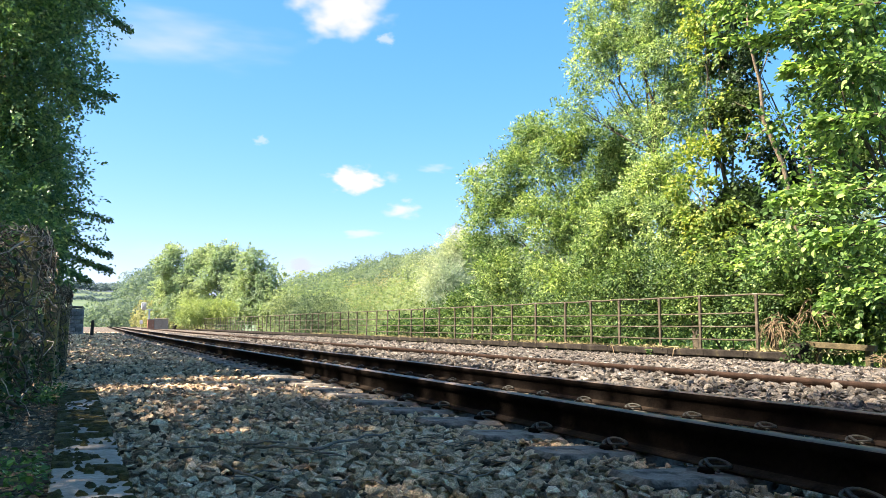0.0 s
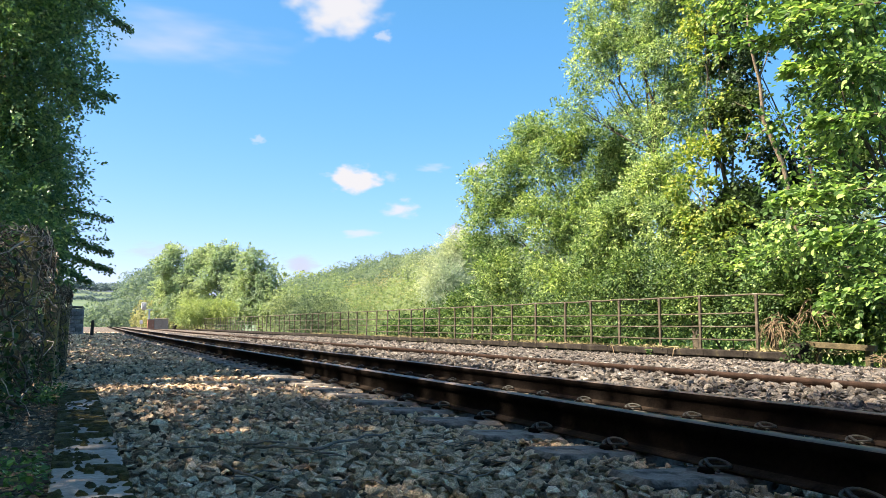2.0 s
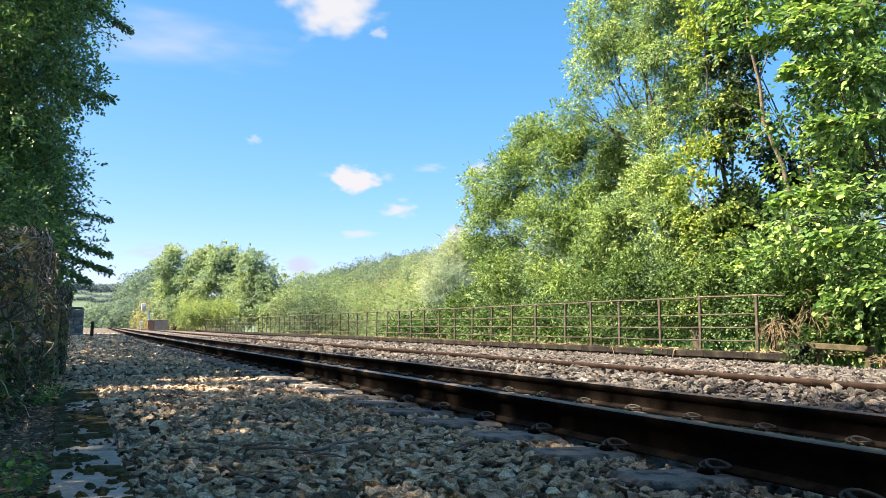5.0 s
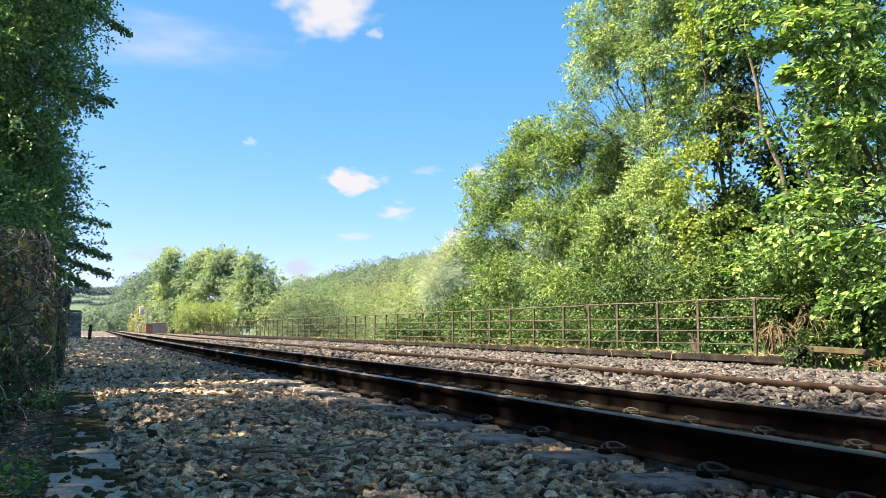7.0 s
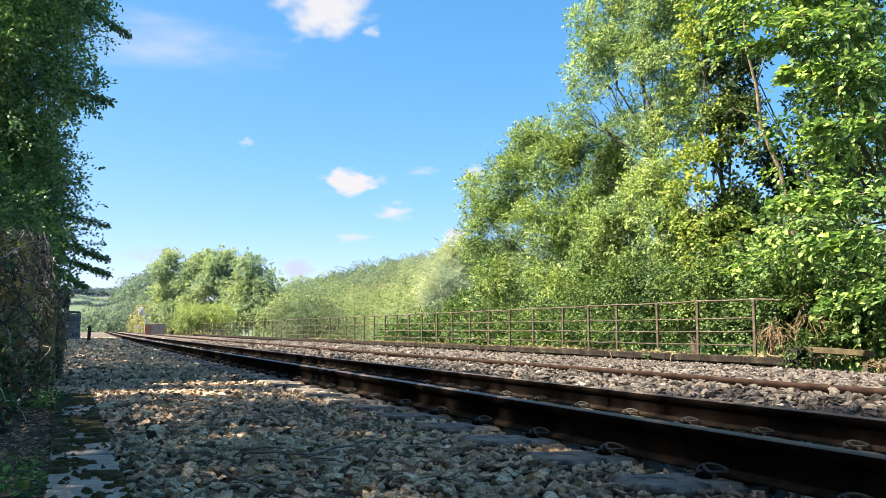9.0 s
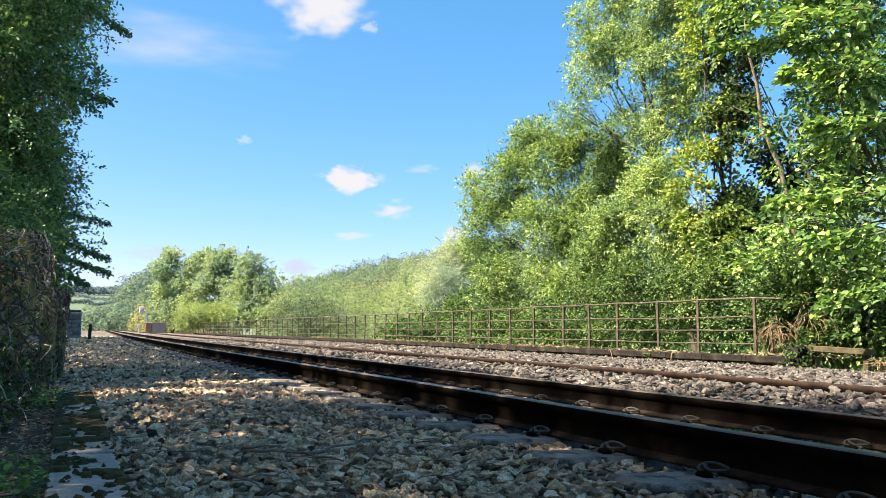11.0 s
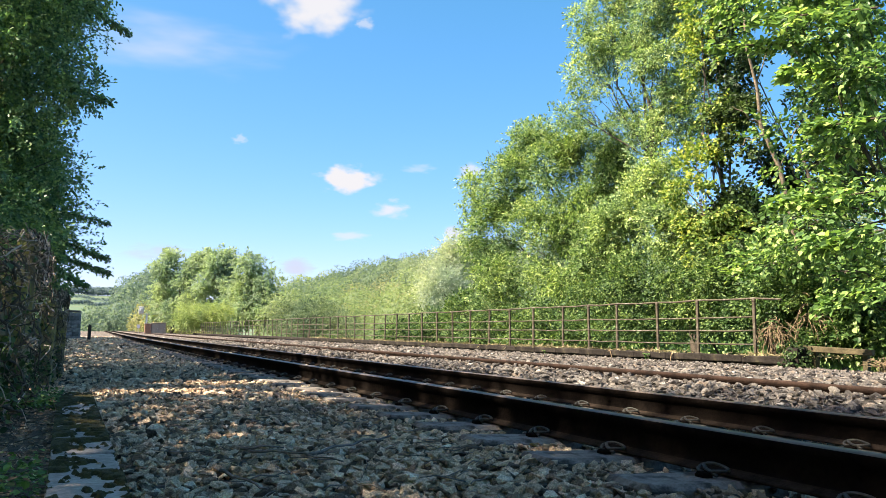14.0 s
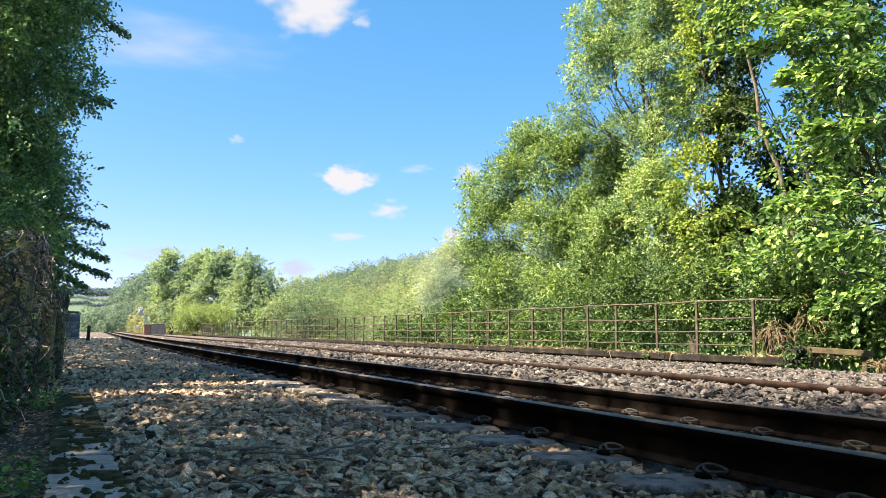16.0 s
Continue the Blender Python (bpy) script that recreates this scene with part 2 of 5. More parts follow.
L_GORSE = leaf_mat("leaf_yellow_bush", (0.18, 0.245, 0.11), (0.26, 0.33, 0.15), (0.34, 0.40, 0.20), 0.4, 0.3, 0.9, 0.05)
# L_WOOD is cooled and kept low in contrast, as haze would do.
L_WOOD = leaf_mat("leaf_hill_wood_hazed", (0.125, 0.175, 0.14), (0.15, 0.205, 0.16), (0.185, 0.24, 0.18), 0.44, 0.03, 0.9, 0.05)


# ---- mesh helpers ----
def mesh_of(name, verts, faces, material, smooth=False):
    me = bpy.data.meshes.new(name)
    me.from_pydata(verts, [], faces)
    me.materials.append(material)
    me.polygons.foreach_set("use_smooth", [smooth] * len(me.polygons))
    me.update()
    return me


def quick_mesh(name, verts, faces, material):
    """A mesh from arrays: verts (n, 3), faces (m, k) with k corners each."""
    me = bpy.data.meshes.new(name)
    m, k = faces.shape
    me.vertices.add(len(verts))
    me.vertices.foreach_set("co", np.asarray(verts, dtype=np.float32).ravel())
    me.loops.add(m * k)
    me.loops.foreach_set("vertex_index", faces.astype(np.int32).ravel())
    me.polygons.add(m)
    me.polygons.foreach_set("loop_start", np.arange(0, m * k, k, dtype=np.int32))
    me.materials.append(material)
    me.update(calc_edges=True)
    me.polygons.foreach_set("use_smooth", np.zeros(m, dtype=bool))
    return me


def part(name, me, parent, label=""):
    """Links a mesh (or bmesh with its material) as one object under a thing or part."""
    ob = new(name, me)
    ob.parent = parent
    return tagged(ob, label)


def bm_mesh(name, bm, material, smooth=False):
    me = bpy.data.meshes.new(name)
    bm.to_mesh(me)
    bm.free()
    me.materials.append(material)
    me.polygons.foreach_set("use_smooth", [smooth] * len(me.polygons))
    return me


def box_bm(bm, size, m=Matrix(), bevel=0.0, jitter=0.0, rng=None):
    r = bmesh.ops.create_cube(bm, size=1.0, matrix=m @ Matrix.Diagonal((*size, 1)))
    vs = r["verts"]
    if bevel:
        es = list({e for v in vs for e in v.link_edges})
        g = bmesh.ops.bevel(bm, geom=es, offset=bevel, segments=1, affect="EDGES")
        vs = g["verts"]
    if jitter:
        for v in vs:
            v.co += Vector([(rng.random() - 0.5) * jitter for _ in range(3)])
    return vs


def box_mesh(name, size, material, bevel=0.01, jitter=0.0, rng=None, m=Matrix()):
    bm = bmesh.new()
    box_bm(bm, size, m, bevel, jitter, rng)
    return bm_mesh(name, bm, material)


class Tubes:
    """Gathers tapered tubes along polylines."""

    def __init__(self):
        self.v, self.f = [], []

    def add(self, pts, radii, sides=6):
        pts = [Vector(p) for p in pts]
        start = len(self.v)
        for i, p in enumerate(pts):
            d = (pts[min(i + 1, len(pts) - 1)] - pts[max(i - 1, 0)]).normalized()
            a = d.cross(Vector((0.31, 0.17, 0.93)) if abs(d.z) < 0.9 else Vector((1, 0, 0))).normalized()
            b = d.cross(a)
            r = radii[i]
            for k in range(sides):
                t = 2 * math.pi * k / sides
                self.v.append(p + a * (math.cos(t) * r) + b * (math.sin(t) * r))
        for i in range(len(pts) - 1):
            for k in range(sides):
                q, w = start + i * sides, (k + 1) % sides
                self.f.append((q + k, q + w, q + sides + w, q + sides + k))
        self.f.append(tuple(start + k for k in reversed(range(sides))))
        e = start + (len(pts) - 1) * sides
        self.f.append(tuple(e + k for k in range(sides)))

    def mesh(self, name, material):
        return mesh_of(name, self.v, self.f, material, True)


def wobble(p0, p1, n, amount, rng):
    p0, p1 = Vector(p0), Vector(p1)
    out = []
    for i in range(n + 1):
        t = i / n
        k = amount * math.sin(math.pi * t)
        out.append(p0.lerp(p1, t) + Vector((rng.uniform(-k, k), rng.uniform(-k, k), rng.uniform(-k, k))))
    return out


def lattice_noise(p, seed=0):
    """Smooth value noise, about 0 to 1, for an (n, 3) array."""
    i = np.floor(p).astype(np.int64)
    f = p - i
    f = f * f * (3 - 2 * f)

    def h(dx, dy, dz):
        k = (i[:, 0] + dx) * 374761393 + (i[:, 1] + dy) * 668265263 + (i[:, 2] + dz) * 2147483647 + seed * 974711
        k = (k ^ (k >> 13)) * 1274126177
        k = k ^ (k >> 16)
        return (k & 0xFFFF) / 65535.0

    c = 0
    for dx in (0, 1):
        for dy in (0, 1):
            for dz in (0, 1):
                w = (f[:, 0] if dx else 1 - f[:, 0]) * (f[:, 1] if dy else 1 - f[:, 1]) * (f[:, 2] if dz else 1 - f[:, 2])
                c = c + w * h(dx, dy, dz)
    return c


def unit(a):
    return a / np.maximum(np.linalg.norm(a, axis=1, keepdims=True), 1e-9)


def leaves_mesh(name, pos, along, normal, length, width, material, broad=True, fold=0.14):
    """One blade per row: pos its stalk, along its midrib, normal its upper side."""
    along = unit(along)
    side = unit(np.cross(normal, along))
    up = np.cross(along, side)
    L, W = length[:, None], width[:, None]
    if broad:
        v = [pos, pos + along * L * .3 + side * W * .46 + up * W * fold, pos + along * L * .68 + side * W * .4 + up * W * fold * .8,
             pos + along * L - up * L * .08, pos + along * L * .68 - side * W * .4 + up * W * fold * .8, pos + along * L * .3 - side * W * .46 + up * W * fold]
        quads = np.array([[0, 3, 2, 1], [0, 5, 4, 3]])
    else:
        v = [pos, pos + along * L * .45 + side * W * .5 + up * W * fold, pos + along * L, pos + along * L * .45 - side * W * .5 + up * W * fold]
        quads = np.array([[0, 2, 1], [0, 3, 2]])
    k = len(v)
    verts = np.stack(v, 1).reshape(-1, 3)
    faces = (quads[None] + (np.arange(len(pos)) * k)[:, None, None]).reshape(-1, quads.shape[1])
    return quick_mesh(name, verts, faces, material)


def sprays(blobs, count, per, leaf, rng, gap=0.42, gap_size=1.0, spray=0.5, droop=0.25, shell=0.3, clear=None, flat=0.6, out=0.35):
    """Leaf rows for a crown: twigs with leaves on both sides, spread through egg-shaped masses with gaps between them."""
    w = np.array([(b[1][0] * b[1][1] * b[1][2]) ** (2 / 3) * (b[2] if len(b) > 2 else 1) for b in blobs])
    pick = rng.choice(len(blobs), size=count * 3, p=w / w.sum())
    C = np.array([b[0] for b in blobs])[pick]
    R = np.array([b[1] for b in blobs])[pick]
    d = unit(rng.normal(size=(len(pick), 3)))
    u = shell + (1 - shell) * rng.random(len(pick)) ** 0.6
    lump = 0.72 + 0.5 * lattice_noise(d * 2.3 + C, 3)
    o = C + R * d * (u * lump)[:, None]
    keep = lattice_noise(o / gap_size, 7) * 0.65 + lattice_noise(o / gap_size * 2.7, 9) * 0.35 > gap
    if clear is not None:
        keep &= ~clear(o)
    o, d = o[keep][:count], d[keep][:count]
    n = len(o)
    way = unit(d * 0.8 + rng.normal(size=(n, 3)) * 0.55 + np.array([0, 0, -droop]))
    nrm = unit(np.array([0, 0, flat]) + d * out + rng.normal(size=(n, 3)) * 0.35)
    side = unit(np.cross(nrm, way))
    nrm = np.cross(way, side)
    pos, al, no = [], [], []
    for k in range(per):
        t = (k + 0.5) / per
        s = 1 if k % 2 else -1
        p = o + way * (spray * t) + np.array([0, 0, -1.0]) * (droop * spray * t * t * 0.5) + rng.normal(size=(n, 3)) * leaf * 0.25
        a = unit(way * (0.5 + t) + side * (s * (1.15 - t)) + rng.normal(size=(n, 3)) * 0.3)
        pos.append(p)
        al.append(a)
        no.append(unit(nrm + rng.normal(size=(n, 3)) * 0.45))
    pos, al, no = np.concatenate(pos), np.concatenate(al), np.concatenate(no)
    L = leaf * rng.uniform(0.65, 1.25, len(pos))
    return pos, al, no, L, o


def clumped(blobs, number, size, seed):
    """Breaks each mass of a crown into tufts set through its outer part, with hollows between them."""
    rng = np.random.default_rng(seed + 900)
    out = []
    for b in blobs:
        c, r = np.array(b[0]), np.array(b[1])
        weight = b[2] if len(b) > 2 else 1
        k = max(3, int(number * weight))
        d = unit(rng.normal(size=(k, 3)) + np.array([-0.25, -0.35, 0.1]))
        u = rng.uniform(0.45, 0.95, k)
        for q, w in zip(d, u):
            f = size * rng.uniform(0.6, 1.35)
            out.append((tuple(c + r * q * w), (f, f, f * 0.72)))
    return out


def grow_tree(name, base, blobs, leaf, count, per, leaf_material, bark, seed, label, category="tree", group="", width=0.5, trunk_r=0.16,
              lean=None, broad=True, limbs=10, tufts=0, tuft=0.5, **more):
    """A tree: an Empty at the foot, a trunk with limbs reaching into the crown masses, and a crown of single leaves."""
    rng = np.random.default_rng(seed)
    r2 = random.Random(seed)
    root = tagged(new(name), label, category, group)
    root.location = base
    base = Vector(base)
    pos, al, no, L, o = sprays(clumped(blobs, tufts, tuft, seed) if tufts else blobs, count, per, leaf, rng, **more)
    b3 = np.array(base)
    me = leaves_mesh("crown", pos - b3, al, no, L, L * width, leaf_material, broad)
    part("crown", me, root)
    t = Tubes()
    top = Vector(lean) if lean else Vector(np.mean([b[0] for b in blobs], axis=0)) + Vector((0, 0, max(b[1][2] for b in blobs) * 0.5))
    spine = wobble((0, 0, 0), top - base, 9, 0.03 * (top - base).length, r2)
    t.add(spine, [trunk_r * (1 - 0.085 * i) for i in range(10)], 8)
    for b in blobs:
        c = Vector(b[0]) - base
        j = min(range(2, 9), key=lambda q: (spine[q] - c).length + (0.6 * max(0, spine[q].z - c.z)))
        j = max(1, j - 1)
        br = wobble(spine[j], c, 4, 0.08 * (c - spine[j]).length, r2)
        r0 = trunk_r * (0.6 - 0.05 * j)
        t.add(br, [r0 * (1 - 0.17 * i) for i in range(5)], 5)
        for _ in range(limbs):
            d = Vector((r2.gauss(0, 1), r2.gauss(0, 1), abs(r2.gauss(0, 0.8)))).normalized()
            e = c + Vector((d.x * b[1][0], d.y * b[1][1], d.z * b[1][2])) * r2.uniform(0.6, 0.95)
            q = br[r2.randint(1, 4)]
            t.add(wobble(q, e, 3, 0.07 * (e - q).length, r2), [r0 * 0.35, r0 * 0.25, r0 * 0.16, r0 * 0.07], 4)
    part("trunk", t.mesh("trunk", bark), root)
    return root


# ---- the line's plan ----
def bend(y):
    """Sideways shift of the curved line at y."""
    y = np.clip(y, -20, 60)
    return -0.0258 * (y - y * y / 120)


RAIL_X = (2.31, 3.815, 5.85)                       # rail centres
RAIL_Z = (0.174, 0.113, 0.115)                      # tops of the rail heads


def bed_height(x, y):
    """Top of the ballast across the line."""
    d = x - bend(y)
    return np.interp(d, [-3, -0.3, 0.4, 1.2, 2.0, 2.6, 3.4, 4.1, 4.6, 5.2, 5.75, 6.1, 7.5, 9.5, 11.5, 12.6],
                     [-0.02, -0.02, 0.0, 0.0, -0.01, -0.04, -0.075, -0.07, 0.0, 0.035, 0.045, 0.06, 0.03, -0.04, -0.11, -0.12])


def fence_x(y):
    """Plan of the viaduct's railing, which runs straight."""
    return 12.30 - 0.0185 * (np.asarray(y) - 13.36)


# ---- ground: one sheet to the horizon ----
def land(x, y):
    d = x - fence_x(y)
    z = np.where(d > 0.6, -0.25 - 5.5 * np.clip((d - 0.6) / 9, 0, 1) ** 0.8, -0.25)
    z = np.where(d < -14, -0.25 + 0.0 * d, z)
    dist = np.hypot(x, y)
    az = np.degrees(np.arctan2(x, y))               # bearing from the far line
    z = np.where((y > 125) & (d < 0.6), np.interp(y, [125, 200], [-0.25, -1.5]), z)
    # wooded hillside across the valley
    crest = np.interp(az, [9, 12, 16, 20, 24, 30, 60, 90], [1, 11.5, 17, 21.5, 26, 32, 40, 10])
    up = np.interp(dist, [110, 330, 420, 700, 1200], [0, 1, 1.0, 0.6, 0.2])
    z = z + np.where(az > 6, crest * up * 1.15, 0)
    # hill by the far line, and high fields beyond
    h2 = 22 * np.exp(-((az - 3.6) / 2.3) ** 2) * np.interp(dist, [200, 340, 420, 600], [0, 1, 1, 0])
    h3 = np.interp(dist, [500, 1500, 2600, 3400, 4600], [0, 36, 103, 90, 55]) * np.interp(az, [-60, -20, 3, 6, 12], [0.8, 1.0, 1.0, 0.9, 0.6])
    return z + h2 + h3


def build_ground():
    angs = np.radians(np.concatenate([np.linspace(-180, -8, 40)[:-1], np.linspace(-8, 55, 150), np.linspace(55, 180, 30)[1:-1]]))
    rads = np.concatenate([[0.5], np.geomspace(2, 4500, 130)])
    A, Rr = np.meshgrid(angs, rads)
    x, y = Rr * np.sin(A), Rr * np.cos(A)
    v = np.stack([x, y, land(x, y)], -1).reshape(-1, 3)
    na, nr = len(angs), len(rads)
    i, j = np.meshgrid(np.arange(nr - 1), np.arange(na), indexing="ij")
    j2 = (j + 1) % na
    f = np.stack([i * na + j, i * na + j2, (i + 1) * na + j2, (i + 1) * na + j], -1).reshape(-1, 4)[:, ::-1]
    ob = new("ground", quick_mesh("ground", v, f, M_SOIL))
    tagged(ob, "green valley ground with wooded hills and far fields", "ground", kind="structure")
    return ob


ground = build_ground()


def build_bed():
    ys = np.concatenate([np.linspace(-8, 30, 77), np.linspace(31, 200, 90)])
    ds = np.array([-3, -1.5, -0.3, 0.4, 1.2, 2.0, 2.6, 3.4, 4.1, 4.6, 5.2, 5.75, 6.1, 7.5, 9.5, 11.0, 11.6])
    D, Y = np.meshgrid(ds, ys)
    X = D + bend(Y)
    edge = fence_x(Y) - 0.35
    X = np.minimum(X, edge)
    Z = bed_height(X, Y) - 0.02
    v = np.stack([X, Y, Z], -1).reshape(-1, 3)
    nd, ny = len(ds), len(ys)
    i, j = np.meshgrid(np.arange(ny - 1), np.arange(nd - 1), indexing="ij")
    f = np.stack([i * nd + j, i * nd + j + 1, (i + 1) * nd + j + 1, (i + 1) * nd + j], -1).reshape(-1, 4)
    return tagged(new("ballast_bed", quick_mesh("ballast_bed", v, f, M_BED)), "grey crushed stone ballast bed of a railway line", "ballast", kind="structure")


bed = build_bed()


# ---- rails ----
def rail_profile():
    half = [(0.0, 0.0), (-0.024, -0.001), (-0.033, -0.006), (-0.0355, -0.016), (-0.0345, -0.036), (-0.011, -0.050), (-0.010, -0.120),
            (-0.022, -0.135), (-0.066, -0.147), (-0.070, -0.150), (-0.070, -0.159)]
    return half + [(-x, z) for x, z in reversed(half[1:])]


def build_rail(x0, z0, material, worn, y0=-7.0, y1=240.0):
    prof = rail_profile()
    ys = np.concatenate([np.arange(y0, 60, 0.75), np.arange(60, y1, 10)])
    n = len(prof)
    v = [(x0 + bend(y) + px, y, z0 + pz) for y in ys for px, pz in prof]
    me = bpy.data.meshes.new("rail")
    f = [(i * n + k, i * n + (k + 1) % n, (i + 1) * n + (k + 1) % n, (i + 1) * n + k) for i in range(len(ys) - 1) for k in range(n)]
    me.from_pydata(v, [], f)
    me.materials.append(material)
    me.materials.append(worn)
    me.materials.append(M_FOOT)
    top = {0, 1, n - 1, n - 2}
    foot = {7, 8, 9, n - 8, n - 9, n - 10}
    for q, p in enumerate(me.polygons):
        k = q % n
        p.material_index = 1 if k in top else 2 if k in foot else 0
        p.use_smooth = True
    me.update()
    return me


def clip_mesh():
    """A bent spring clip: a loop of rod that bears on the rail foot, with its straight leg in the shoulder."""
    t = Tubes()
    pts = []
    for k in range(18):
        q = math.radians(-165 + k * 19.5)
        x, y = 0.034 * math.cos(q), 0.068 * math.sin(q)
        pts.append((x + 0.004, y, 0.030 + 0.32 * x + 0.005 * math.sin(2 * q)))
    t.add(pts, [0.0068] * len(pts), 6)
    t.add([(-0.030, -0.058, 0.012), (-0.020, -0.02, 0.018), (-0.006, 0.025, 0.026), (0.012, 0.058, 0.036)], [0.0072] * 4, 6)
    return t.mesh("rail_clip", M_CLIP)


def shoulder_mesh():
    bm = bmesh.new()
    box_bm(bm, (0.045, 0.06, 0.03), pose(-0.012, 0, 0.0), 0.008)
    return bm_mesh("clip_shoulder", bm, M_RAIL)


def sleeper_mesh():
    bm = bmesh.new()
    vs = box_bm(bm, (2.5, 0.27, 0.2), pose(0, 0, -0.1), 0.02)
    for v in vs:
        if v.co.z > -0.1 and abs(v.co.x) < 0.4:
            v.co.z -= 0.03
    return bm_mesh("sleeper", bm, M_SLEEPER)


def build_track():
    root = tagged(new("railway_track"), "running line of two steel rails clipped to concrete sleepers in ballast", "railway track")
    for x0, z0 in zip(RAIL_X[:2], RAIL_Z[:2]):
        part("rail", build_rail(x0, z0, M_RAIL, M_RUN), root, "rusty steel rail darkened for shade, with a polished running top")
    sm, cm, hm = sleeper_mesh(), clip_mesh(), shoulder_mesh()
    roll = math.degrees(math.atan2(RAIL_Z[0] - RAIL_Z[1], 1.505))
    for i in range(-12, 78):
        y = 2.4983 + 0.6363 * i + 0.07
        xm = (RAIL_X[0] + RAIL_X[1]) / 2 + float(bend(y))
        z = (RAIL_Z[0] + RAIL_Z[1]) / 2 - 0.168
        s = part("sleeper", sm, root)
        s.matrix_basis = pose(xm, y, z, 0, roll, 1.2)
        if i > 45:
            continue
        for x0 in (-0.7525, 0.7525):
            for sgn in (-1, 1):
                c = part("rail_clip", cm, s)
                c.matrix_basis = pose(x0 + sgn * 0.100, 0, 0.002) @ pose(0, 0, 0, 0, 0, 0 if sgn < 0 else 180) @ Matrix.Diagonal((1.1, 1.05, 0.95, 1))
                h = part("clip_shoulder", hm, s)
                h.matrix_basis = pose(x0 + sgn * 0.128, 0, 0.004) @ pose(0, 0, 0, 0, 0, 0 if sgn < 0 else 180)
    other = tagged(new("siding_rail", build_rail(RAIL_X[2], RAIL_Z[2], M_RAIL_OLD, M_RAIL_OLD)), "red rusted rail of a second line half buried in ballast", "rail")
    return root


track = build_track()


# ---- ballast stones ----
def rock_shapes(count, rng, squash=(0.4, 0.75), points=15):
    shapes = []
    for _ in range(count):
        bm = bmesh.new()
        for _ in range(points):
            d = Vector((rng.gauss(0, 1), rng.gauss(0, 1), rng.gauss(0, 1))).normalized() * rng.uniform(0.72, 1.08)
            bm.verts.new((d.x * 1.1, d.y * rng.uniform(0.75, 0.9), d.z * rng.uniform(*squash)))
        r = bmesh.ops.convex_hull(bm, input=bm.verts)
        bmesh.ops.delete(bm, geom=list({e for e in r["geom_interior"] + r["geom_unused"] if isinstance(e, bmesh.types.BMVert)}), context="VERTS")
        bmesh.ops.triangulate(bm, faces=bm.faces)
        bm.verts.index_update()
        v = np.array([q.co for q in bm.verts])
        f = np.array([[q.index for q in fc.verts] for fc in bm.faces])
        bm.free()
        shapes.append((v, f))
    return shapes


def random_turns(n, rng, tilt=1.0):
    q = rng.normal(size=(n, 4)) * np.array([1, tilt, tilt, 1])
    q = unit(q)
    w, x, y, z = q.T
    return np.stack([1 - 2 * (y * y + z * z), 2 * (x * y - w * z), 2 * (x * z + w * y), 2 * (x * y + w * z), 1 - 2 * (x * x + z * z), 2 * (y * z - w * x),
                     2 * (x * z - w * y), 2 * (y * z + w * x), 1 - 2 * (x * x + y * y)], -1).reshape(-1, 3, 3)


ROCKS = rock_shapes(24, random.Random(5))
PLAIN_ROCKS = rock_shapes(16, random.Random(6), (0.35, 0.75), 9)
MID_ROCKS = rock_shapes(24, random.Random(8), (0.3, 0.75), 11)
ROUGH_ROCKS = rock_shapes(36, random.Random(7), (0.22, 0.7), 13)


def scatter_stones(name, d0, d1, y0, y1, per_m2, size, material, seed, label, skip=None, sink=0.1, lift=0.0, shapes=None):
    """Loose stones over a stretch of the bed, joined into one mass."""
    shapes = shapes or ROCKS
    rng = np.random.default_rng(seed)
    n = int((d1 - d0) * (y1 - y0) * per_m2)
    d, y = rng.uniform(d0, d1, n), rng.uniform(y0, y1, n)
    x = d + bend(y)
    ok = (x < fence_x(y) - 0.36) & (y > 0.76 * x)
    if skip is not None:
        ok &= ~skip(d, y)
    x, y = x[ok], y[ok]
    n = len(x)
    s = size * (0.5 + 0.95 * rng.random(n) ** 1.3)
    z = bed_height(x, y) + s * rng.uniform(-sink - 0.35, 0.35 - sink, n) + lift
    kind = rng.integers(0, len(shapes), n)
    turn = random_turns(n, rng, 0.8)
    V, F, at = [], [], 0
    for k, (v, f) in enumerate(shapes):
        m = np.nonzero(kind == k)[0]
        if not len(m):
            continue
        w = np.einsum("nij,vj->nvi", turn[m], v) * s[m][:, None, None] * np.array([1.05, 1.05, 0.74]) + np.stack([x[m], y[m], z[m]], -1)[:, None]
        V.append(w.reshape(-1, 3))
        F.append((f[None] + (np.arange(len(m)) * len(v))[:, None, None]).reshape(-1, 3) + at)
        at += len(m) * len(v)
    ob = new(name, quick_mesh(name, np.concatenate(V), np.concatenate(F), material))
    ob.parent = bed
    return tagged(ob, label, kind="stuff")


def on_sleeper(d, y):
    """Strips kept bare on sleeper ends and under the rails."""
    k = (y - 2.5683) / 0.6363
    near = np.abs(k - np.round(k)) * 0.6363 < 0.115
    bare = near & (d > 2.04 + 0.2 * np.sin(k * 2.3)) & (d < 4.4)
    rail = (np.abs(d - RAIL_X[0]) < 0.07) | (np.abs(d - RAIL_X[1]) < 0.07)
    return (bare & (lattice_noise(np.stack([d * 3, y * 3, y * 0], -1), 5) > 0.60)) | rail


def near_rail3(d, y):
    return np.abs(d - RAIL_X[2]) < 0.12


